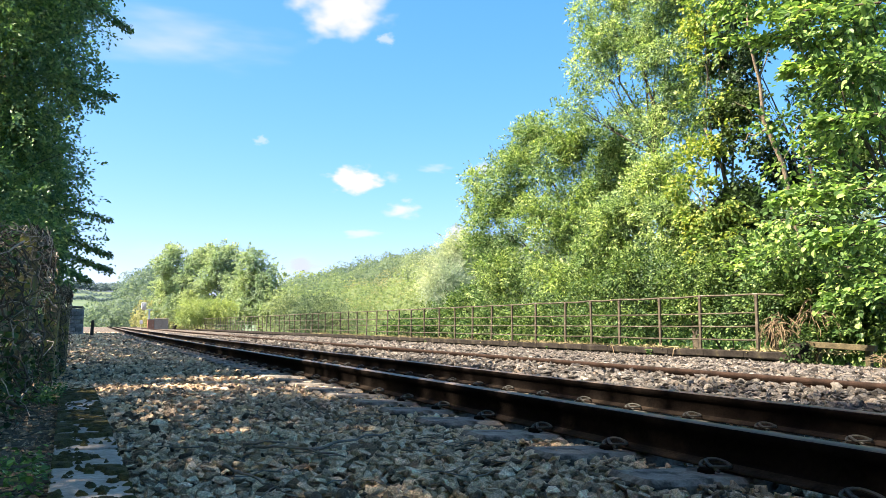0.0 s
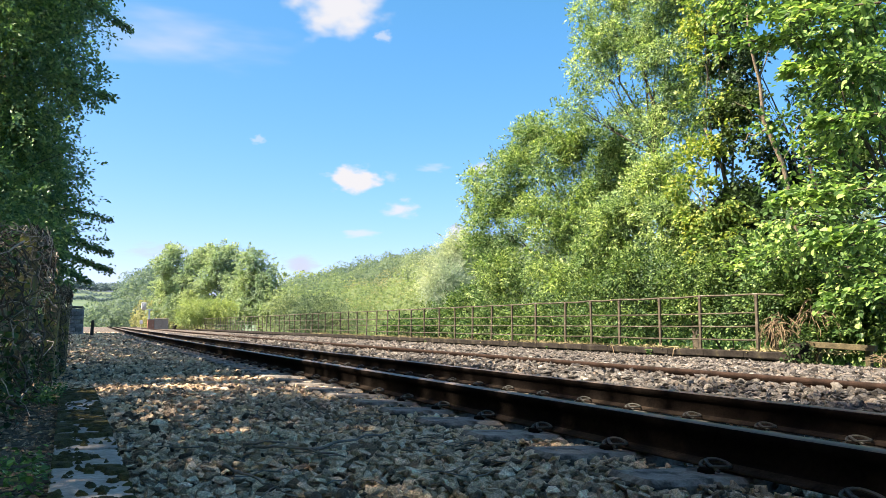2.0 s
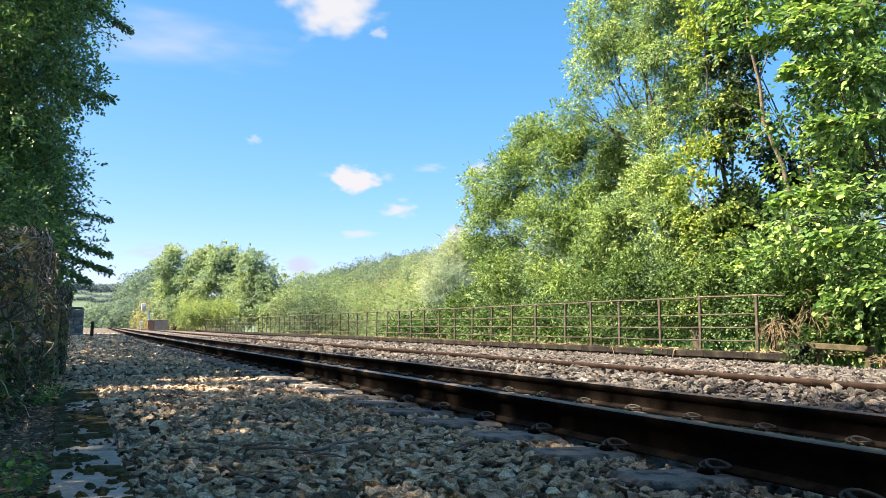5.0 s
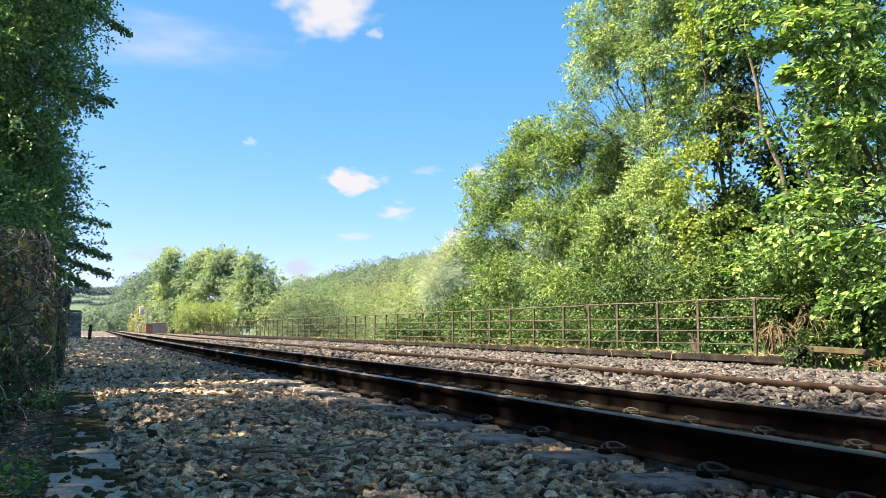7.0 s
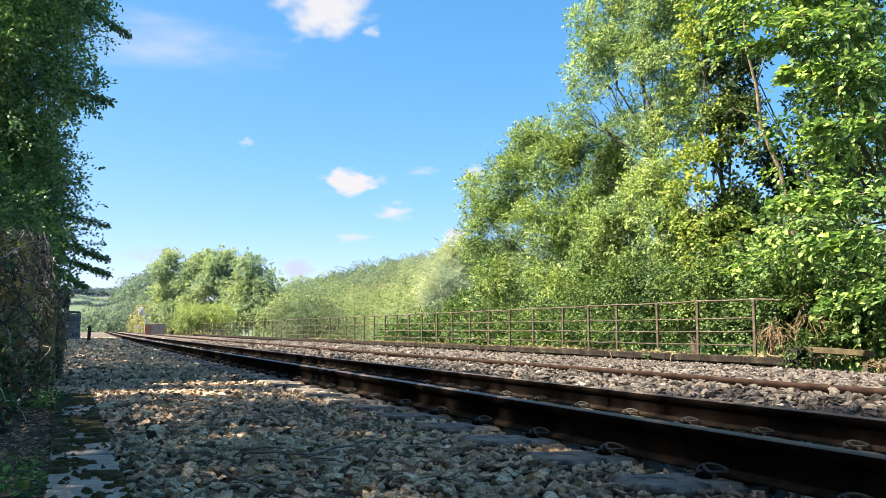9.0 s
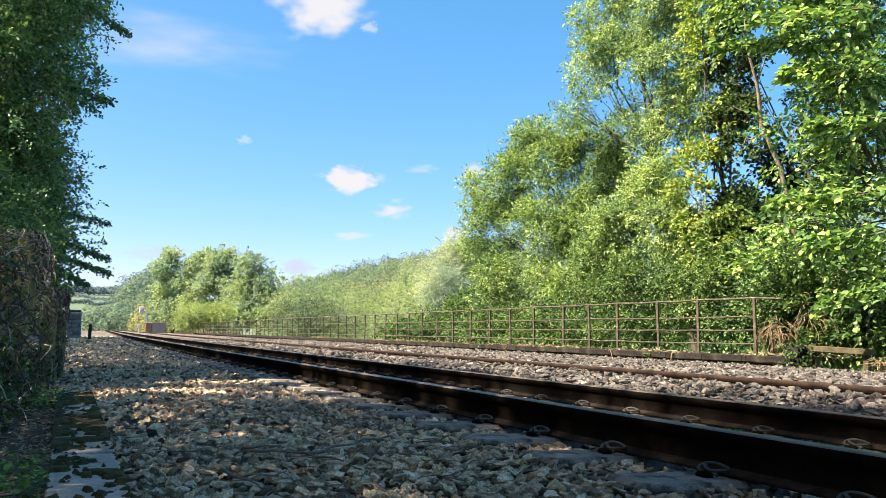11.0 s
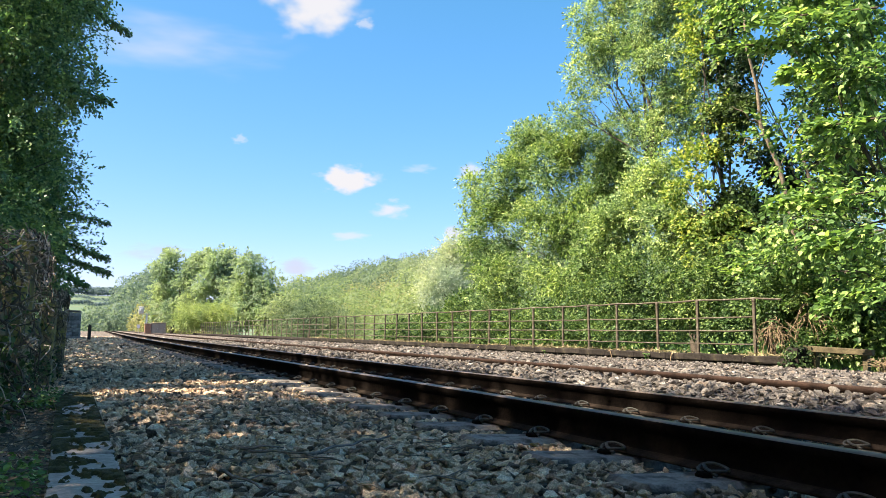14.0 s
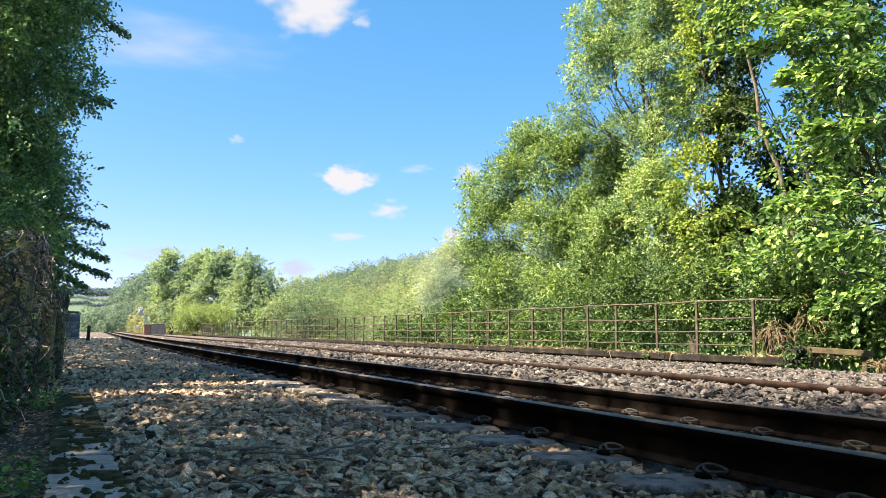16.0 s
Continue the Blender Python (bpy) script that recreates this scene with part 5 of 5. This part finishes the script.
# ---- far along the line: wall end, marker post, lineside equipment ----
def build_wall_end():
    rng = random.Random(19)
    root = tagged(new("stone_wall"), "end of a grey coursed rubble stone wall beside the line", "wall", kind="structure")
    root.location = (-1.22, 50.0, -0.05)
    part("core", box_mesh("core", (0.56, 2.9, 1.46), M_MORTAR, 0.0, 0, rng, pose(0, 1.5, 0.73)), root)
    stones = [box_mesh("stone", (w, 0.2, 0.2), M_STONEWALL, 0.025, 0.04, rng) for w in (0.2, 0.28, 0.34)]
    z = 0.1
    while z < 1.5:
        x = -0.3
        while x < 0.26:
            k = rng.randrange(3)
            w = (0.2, 0.28, 0.34)[k]
            o = part("stone", stones[k], root)
            o.matrix_basis = pose(min(x + w / 2, 0.34 - w / 2), 0.0, z, rng.uniform(-2, 2), rng.uniform(-2, 2), rng.uniform(-3, 3))
            x += w + 0.01
        y = 0.2
        while y < 2.9:
            k = rng.randrange(3)
            w = (0.2, 0.28, 0.34)[k]
            o = part("stone", stones[k], root)
            o.matrix_basis = pose(0.26, y + w / 2, z, 0, rng.uniform(-2, 2), 90)
            y += w + 0.01
        z += 0.21
    t = part("cap", box_mesh("cap", (0.7, 3.0, 0.09), M_STONEWALL, 0.02, 0.03, rng, pose(0, 1.45, 1.56)), root)


build_wall_end()

bm = bmesh.new()
box_bm(bm, (0.14, 0.14, 0.74), pose(0, 0, 0.37), 0.02)
box_bm(bm, (0.10, 0.10, 0.04), pose(0, 0, 0.75), 0.015)
marker = tagged(new("marker_post", bm_mesh("marker_post", bm, M_BLACK)), "short black marker post beside the line", "post")
marker.matrix_world = pose(-0.32, 42.8, -0.03, 0, 2, 8)


def build_cabinets():
    for name, w, h, x, m, label in (("relay_cabinet", 1.6, 1.42, 6.85, M_CABINET, "grey-brown lineside relay cabinet with flat overhanging lid"),
                                    ("equipment_box", 0.75, 1.35, 5.65, M_CABINET_RUST, "red-brown lineside equipment box with flat lid")):
        root = tagged(new(name), label, "cabinet", "lineside cabinets")
        root.location = (x, 105.6, -0.12)
        part("body", box_mesh("body", (w, 0.6, h - 0.1), m, 0.02, 0, None, pose(0, 0, (h - 0.1) / 2)), root)
        part("lid", box_mesh("lid", (w + 0.12, 0.72, 0.1), M_CABINET, 0.02, 0, None, pose(0, 0, h - 0.05)), root)
        nd = 2 if w > 1 else 1
        for k in range(nd):
            d = part("door", box_mesh("door", (w / nd - 0.08, 0.03, h - 0.3), m, 0.008), root)
            d.matrix_basis = pose((k + 0.5 - nd / 2) * (w / nd), -0.31, h / 2 - 0.03)
            part("handle", box_mesh("handle", (0.03, 0.04, 0.14), M_GALV, 0.005, 0, None, pose(w / nd / 2 - 0.12, -0.03, 0)), d)
    root = tagged(new("signal_post"), "grey steel signal post with a box on a side bracket", "signal")
    root.location = (5.5, 106.2, -0.12)
    t = Tubes()
    t.add([(0, 0, 0), (0, 0, 1.2), (0, 0, 2.5)], [0.11, 0.10, 0.10], 10)
    part("pole", t.mesh("pole", M_GALV), root)
    part("bracket", box_mesh("bracket", (1.3, 0.14, 0.1), M_GALV, 0.01, 0, None, pose(-0.25, 0, 2.45)), root)
    head = part("signal_head", box_mesh("signal_head", (0.55, 0.45, 0.8), M_GALV, 0.03, 0, None, pose(-0.65, 0, 2.92)), root, "pale grey signal box")
    part("hood", box_mesh("hood", (0.3, 0.2, 0.34), M_GALV, 0.03, 0, None, pose(-0.62, -0.28, 2.95)), head)
    sign = tagged(new("small_sign"), "small white sign plate on a thin post", "sign")
    sign.location = (4.6, 106.0, -0.1)
    part("plate", box_mesh("plate", (0.34, 0.03, 0.42), M_WHITE, 0.01, 0, None, pose(0, -0.03, 0.95)), sign)
    part("stake", box_mesh("stake", (0.05, 0.05, 1.1), M_GALV, 0.005, 0, None, pose(0, 0.01, 0.55)), sign)


build_cabinets()


# ---- clouds: far white masses that drift ----
def cloud_mat(name, seed, dense, bright, soft):
    m = bpy.data.materials.new(name)
    m.use_nodes = True
    n, l = m.node_tree.nodes, m.node_tree.links
    n.remove(n["Principled BSDF"])
    co = n.new("ShaderNodeTexCoord")
    mp = n.new("ShaderNodeMapping")
    mp.inputs["Location"].default_value = (seed * 3.1, seed * 1.7, 0)
    l.new(co.outputs["UV"], mp.inputs["Vector"])
    tex = n.new("ShaderNodeTexNoise")
    tex.inputs["Scale"].default_value, tex.inputs["Detail"].default_value, tex.inputs["Roughness"].default_value = 1.7, 3.5, 0.45
    l.new(mp.outputs["Vector"], tex.inputs["Vector"])
    dist = n.new("ShaderNodeVectorMath")
    dist.operation = "LENGTH"
    l.new(co.outputs["UV"], dist.inputs[0])
    body = n.new("ShaderNodeMath")
    body.operation = "MULTIPLY_ADD"
    body.inputs[1].default_value, body.inputs[2].default_value = -1.0, 0.95
    l.new(dist.outputs["Value"], body.inputs[0])
    wob = n.new("ShaderNodeMath")
    wob.operation = "MULTIPLY_ADD"
    wob.inputs[1].default_value, wob.inputs[2].default_value = 1.3, -0.65
    l.new(tex.outputs["Fac"], wob.inputs[0])
    add = n.new("ShaderNodeMath")
    add.operation = "ADD"
    l.new(body.outputs[0], add.inputs[0])
    l.new(wob.outputs[0], add.inputs[1])
    ramp = n.new("ShaderNodeMapRange")
    ramp.interpolation_type = "SMOOTHSTEP"
    ramp.inputs["From Min"].default_value, ramp.inputs["From Max"].default_value = 0.12, 0.12 + soft
    ramp.inputs["To Max"].default_value = dense
    l.new(add.outputs[0], ramp.inputs["Value"])
    em = n.new("ShaderNodeEmission")
    em.inputs["Color"].default_value, em.inputs["Strength"].default_value = (*bright, 1), 0.25
    tr = n.new("ShaderNodeBsdfTransparent")
    mx = n.new("ShaderNodeMixShader")
    l.new(ramp.outputs["Result"], mx.inputs["Fac"])
    l.new(tr.outputs[0], mx.inputs[1])
    l.new(em.outputs[0], mx.inputs[2])
    l.new(mx.outputs[0], n["Material Output"].inputs["Surface"])
    return m


def build_cloud(place, width, height, seed, dense, soft, label, bright=(0.76, 0.85, 1.08), lean=0.0):
    """A softly bulging veil of vapour, thick in the middle, that faces the valley."""
    n = 20
    V = [((i / n * 2 - 1) * width, -0.12 * width * (1 - (i / n * 2 - 1) ** 2), (j / n * 2 - 1) * height) for j in range(n + 1) for i in range(n + 1)]
    F = [(j * (n + 1) + i, j * (n + 1) + i + 1, (j + 1) * (n + 1) + i + 1, (j + 1) * (n + 1) + i) for j in range(n) for i in range(n)]
    me = mesh_of("cloud", V, F, cloud_mat("cloud_vapour", seed, dense, bright, soft), True)
    uv = me.uv_layers.new(name="veil")
    for lp in me.loops:
        v = me.vertices[lp.vertex_index].co
        uv.data[lp.index].uv = (v.x / width, v.z / height)
    ob = tagged(new("cloud", me), label, "cloud", "clouds")
    eye = Vector(EYE)
    d = Vector(place) - eye
    ob.matrix_world = Matrix.Translation(place) @ pose(0, 0, 0, 0, lean, -math.degrees(math.atan2(d.x, d.y))) @ pose(0, 0, 0, math.degrees(math.atan2(d.z, math.hypot(d.x, d.y))), 0, 0)
    ob.visible_shadow = False
    return ob


CLOUDS = [  # place at the start, place at the end, half width, half height, seed, density, softness
    ((664.24, 2290.82, 419.53), (645.53, 2296.89, 435.66), 100.95, 55.36, 1, 1.0, 0.4, "small bright white cloud"),
    ((860.52, 2433.66, 356.77), (828.90, 2445.07, 372.42), 74.08, 35.28, 2, 0.85, 0.8, "small soft white cloud"),
    ((458.98, 1697.79, 679.46), (406.16, 1717.30, 701.09), 136.77, 90.37, 3, 0.97, 0.55, "large white cloud high in the sky"),
    ((910.49, 2771.41, 1024.35), (832.36, 2777.98, 1097.89), 48.45, 32.30, 14, 0.5, 0.7, "faint scrap of cloud beside the large one"),
    ((230.84, 3059.96, 1019.96), (215.78, 3066.15, 1019.89), 520.0, 150.0, 4, 0.7, 1.3, "thin veil of high cloud"),
    ((428.47, 2482.84, 552.24), (368.12, 2505.77, 570.52), 30.53, 20.35, 5, 0.4, 0.6, "faint wisp of cloud"),
    ((828.22, 2776.34, 318.84), (791.51, 2790.64, 326.50), 90.50, 27.54, 6, 0.6, 0.7, "low faint streak of cloud"),
    ((858.88, 2530.78, 477.93), (814.19, 2547.50, 494.13), 40.30, 25.64, 7, 0.35, 0.8, "faint wisp of cloud"),
    ((986.44, 2475.30, 509.58), (938.42, 2493.56, 523.94), 76.93, 21.98, 8, 0.35, 0.8, "faint wisp of cloud"),
    ((1135.83, 2414.67, 503.02), (1094.73, 2430.45, 513.76), 62.28, 36.64, 9, 0.7, 0.7, "soft white cloud beside the trees"),
    ((1144.57, 2645.62, 328.25), (1133.27, 2649.29, 337.99), 59.02, 35.41, 10, 0.8, 0.6, "low white cloud over the wooded hill"),
    ((224.50, 3461.07, 290.07), (211.64, 3465.24, 301.15), 190.30, 58.21, 11, 0.5, 0.9, "low grey-white cloud over the far trees"),
    ((723.71, 3261.60, 236.80), (710.93, 3265.95, 245.65), 134.33, 53.73, 12, 0.7, 0.8, "low grey-white cloud over the valley"),
    ((905.81, 2518.80, 405.19), (867.89, 2532.73, 421.42), 29.31, 14.65, 13, 0.4, 0.8, "faint wisp of cloud"),
]
cloud_obs = [build_cloud(a, w, h, sd, dn, sf, lb, (0.60, 0.65, 0.86) if "grey" in lb else (0.76, 0.85, 1.08)) for a, b, w, h, sd, dn, sf, lb in CLOUDS]


# ---- boughs that stir in the breeze ----
def bough(tree, base, tip, wide, leaf, count, material, seed, width=0.5, stem=0.012, sag=0.06):
    """One leafy bough, hung at its base under its tree."""
    rng = np.random.default_rng(seed)
    r2 = random.Random(seed)
    base, tip = Vector(base), Vector(tip)
    d = tip - base
    n = count
    t = rng.random(n) ** 0.8
    side = np.array(d.cross(Vector((0, 0, 1))).normalized())
    dv = np.array(d)
    off = rng.normal(size=n) * wide * (1.05 - t) * 0.6
    pos = t[:, None] * dv + off[:, None] * side + rng.normal(size=(n, 3)) * leaf * 0.5 + np.array([0, 0, -1.0]) * (sag * t * t + np.abs(off) * 0.25)[:, None]
    al = unit(unit(np.repeat(dv[None], n, 0)) * 0.6 + side * np.sign(off)[:, None] * 0.7 + rng.normal(size=(n, 3)) * 0.35 + np.array([0, 0, -0.2]))
    no = unit(np.array([0, 0, 1.0]) + rng.normal(size=(n, 3)) * 0.45)
    L = leaf * rng.uniform(0.7, 1.25, n)
    ob = part("bough", leaves_mesh("bough", pos, al, no, L, L * width, material), tree)
    ob.location = base - tree.location
    tagged(ob, kind="stuff")
    tb = Tubes()
    pts = [d * (k / 6) + Vector((0, 0, -sag * (k / 6) ** 2)) for k in range(7)]
    tb.add(pts, [stem * (1 - 0.13 * k) for k in range(7)], 5)
    for _ in range(14):
        k = r2.uniform(0.15, 0.9)
        s = r2.uniform(-1, 1) * wide * (1.05 - k)
        q = d * k + Vector((0, 0, -sag * k * k))
        tb.add([q, q + Vector(side) * s * 0.5 + d * 0.05, q + Vector(side) * s + d * 0.12 + Vector((0, 0, -abs(s) * 0.25))], [stem * 0.4, stem * 0.3, stem * 0.15], 4)
    part("twig", tb.mesh("twig", M_BARK), ob)
    return ob


boughs = [
    bough(hedge, (-0.74, 10.37, 1.91), (0.09, 10.26, 1.80), 0.20, 0.042, 546, L_HEDGE, 201, 0.6),
    bough(hedge, (-0.73, 10.39, 1.65), (0.09, 10.30, 1.41), 0.32, 0.042, 806, L_HEDGE, 202, 0.6),
    bough(hedge, (-0.74, 10.63, 1.48), (0.11, 10.52, 1.24), 0.32, 0.042, 806, L_HEDGE, 203, 0.6),
    bough(hedge, (-0.65, 11.26, 1.37), (-0.13, 11.28, 1.13), 0.32, 0.042, 597, L_HEDGE, 204, 0.6),
    bough(hedge, (-0.48, 10.02, 4.32), (0.20, 10.00, 3.98), 0.28, 0.042, 546, L_HEDGE, 205, 0.6),
    bough(hedge, (-0.55, 9.94, 3.25), (0.05, 9.82, 3.12), 0.24, 0.042, 467, L_HEDGE, 206, 0.6),
    bough(broadleaf, (12.49, 10.16, 5.16), (11.05, 11.07, 5.17), 0.3, 0.17, 240, L_BEECH, 211, 0.6, 0.02),
    bough(broadleaf, (13.25, 10.85, 6.00), (11.09, 12.80, 6.21), 0.35, 0.16, 330, L_BEECH, 212, 0.6, 0.02),
    bough(broadleaf, (12.14, 9.98, 2.92), (10.78, 11.10, 2.78), 0.35, 0.17, 300, L_BEECH, 213, 0.62, 0.02),
    bough(broadleaf, (12.09, 9.88, 4.15), (11.36, 10.72, 4.13), 0.3, 0.17, 200, L_BEECH, 214, 0.62, 0.02),
    bough(broadleaf, (11.73, 9.68, 2.20), (10.96, 10.56, 1.97), 0.35, 0.17, 240, L_BEECH, 215, 0.62, 0.02),
    bough(broadleaf, (11.09, 9.06, 5.61), (11.00, 11.73, 6.36), 0.3, 0.16, 260, L_BEECH, 216, 0.62, 0.02),
    bough(broadleaf, (11.77, 9.75, 1.29), (11.18, 10.56, 1.02), 0.3, 0.16, 240, L_BEECH, 217, 0.62, 0.02),
]


# ---- a dragonfly that darts out of the hedge and back ----
M_INSECT = surface("dragonfly_body", (0.012, 0.014, 0.012), (0.05, 0.06, 0.04), 90.0, 0.5, bump=0.1)
M_WING = surface("dragonfly_wing", (0.30, 0.31, 0.32), (0.42, 0.43, 0.44), 60.0, 0.35, bump=0.1)
M_WING.node_tree.nodes["Principled BSDF"].inputs["Alpha"].default_value = 0.4
FLIGHT = [  # seconds, place, heading
    (0.00, (-0.97, 12.16, 1.61), -100),
    (2.70, (-0.97, 12.16, 1.61), -100),
    (2.80, (-0.40, 9.59, 1.51), -98),
    (2.90, (0.02, 8.60, 1.47), -95),
    (3.00, (0.27, 8.60, 1.51), -80),
    (3.10, (0.41, 8.59, 1.55), -35),
    (3.20, (0.43, 8.59, 1.61), 20),
    (3.30, (0.33, 8.59, 1.67), 70),
    (3.40, (0.12, 8.60, 1.71), 95),
    (3.50, (-0.10, 8.70, 1.71), 95),
    (3.60, (-0.39, 9.59, 1.79), 95),
    (3.75, (-0.99, 12.16, 1.98), 95),
    (16.00, (-0.99, 12.16, 1.98), 95),
]


def build_dragonfly():
    root = tagged(new("dragonfly"), "dark slender dragonfly with clear wings in flight", "dragonfly")
    t = Tubes()
    t.add([(0, 0.004, 0), (0, -0.012, 0.0005), (0, -0.03, 0.001), (0, -0.046, 0.0005), (0, -0.052, 0)], [0.0028, 0.0022, 0.0019, 0.0021, 0.0008], 8)
    part("abdomen", t.mesh("abdomen", M_INSECT), root)
    t = Tubes()
    t.add([(0, 0.001, 0), (0, 0.006, 0.001), (0, 0.014, 0.0015), (0, 0.019, 0.0005)], [0.002, 0.0045, 0.0042, 0.0016], 8)
    part("thorax", t.mesh("thorax", M_INSECT), root)
    t = Tubes()
    t.add([(-0.004, 0.021, 0.0005), (-0.002, 0.0215, 0.001), (0.002, 0.0215, 0.001), (0.004, 0.021, 0.0005)], [0.0012, 0.0028, 0.0028, 0.0012], 8)
    part("head", t.mesh("head", M_INSECT), root)
    for side in (-1, 1):
        for y, sweep, rise in ((0.012, 0.006, 0.010), (0.006, -0.010, 0.004)):
            n = 9
            V, F = [], []
            for k in range(n):
                u = k / (n - 1)
                c = 0.0045 * math.sin(math.pi * min(0.95, 0.12 + 0.8 * u)) ** 0.6
                for dy, dz in ((c, 0.0002), (-c, 0.0002), (-c, -0.0002), (c, -0.0002)):
                    V.append((side * (0.003 + 0.037 * u), y + sweep * u + dy, 0.004 + rise * u + dz))
            for k in range(n - 1):
                for e in range(4):
                    F.append((k * 4 + e, k * 4 + (e + 1) % 4, k * 4 + 4 + (e + 1) % 4, k * 4 + 4 + e))
            part("wing", mesh_of("wing", V, F, M_WING), root, "clear pale wing")
    return root


dragonfly = build_dragonfly()


# ---- the nearest stones, each on its own ----
def single_stones():
    rng = random.Random(404)
    meshes = [quick_mesh("stone", v * 0.030, f, M_BALLAST_ONE) for v, f in ROUGH_ROCKS]
    for i in range(300):
        d, y = rng.uniform(0.2, 1.8), rng.uniform(2.35, 3.4)
        x = d + float(bend(y))
        o = part("stone", meshes[i % len(meshes)], bed)
        s = rng.uniform(0.6, 1.35)
        o.matrix_basis = pose(x, y, float(bed_height(x, y)) + 0.014 * s, rng.uniform(-30, 30), rng.uniform(-30, 30), rng.uniform(0, 360)) @ Matrix.Diagonal((s, s, s, 1))


single_stones()


def motions():
    """Everything that moves: drifting clouds, stirring boughs and a darting dragonfly."""
    walk(dragonfly, [(t, pose(*at, 0, 0, turn)) for t, at, turn in FLIGHT])
    for ob, (a, b, *rest) in zip(cloud_obs, CLOUDS):
        m = ob.matrix_world.copy()
        rows = []
        for t in (0.0, 8.0, 16.0):
            q = m.copy()
            q.translation = Vector(a).lerp(Vector(b), t / 16)
            rows.append((t, q))
        walk(ob, rows)
    for k, ob in enumerate(boughs):
        at = ob.location.copy()
        size = 0.8 if k < 6 else 0.45
        rows = []
        for i in range(33):
            t = i * 0.5
            w = 2.1 + 0.17 * (k % 5)
            a = size * (math.sin(w * t + k) + 0.5 * math.sin(w * 1.7 * t + 2 * k))
            rows.append((t, pose(at.x, at.y, at.z, a * 0.6, a * 0.8, a * 0.5)))
        walk(ob, rows)


motions()
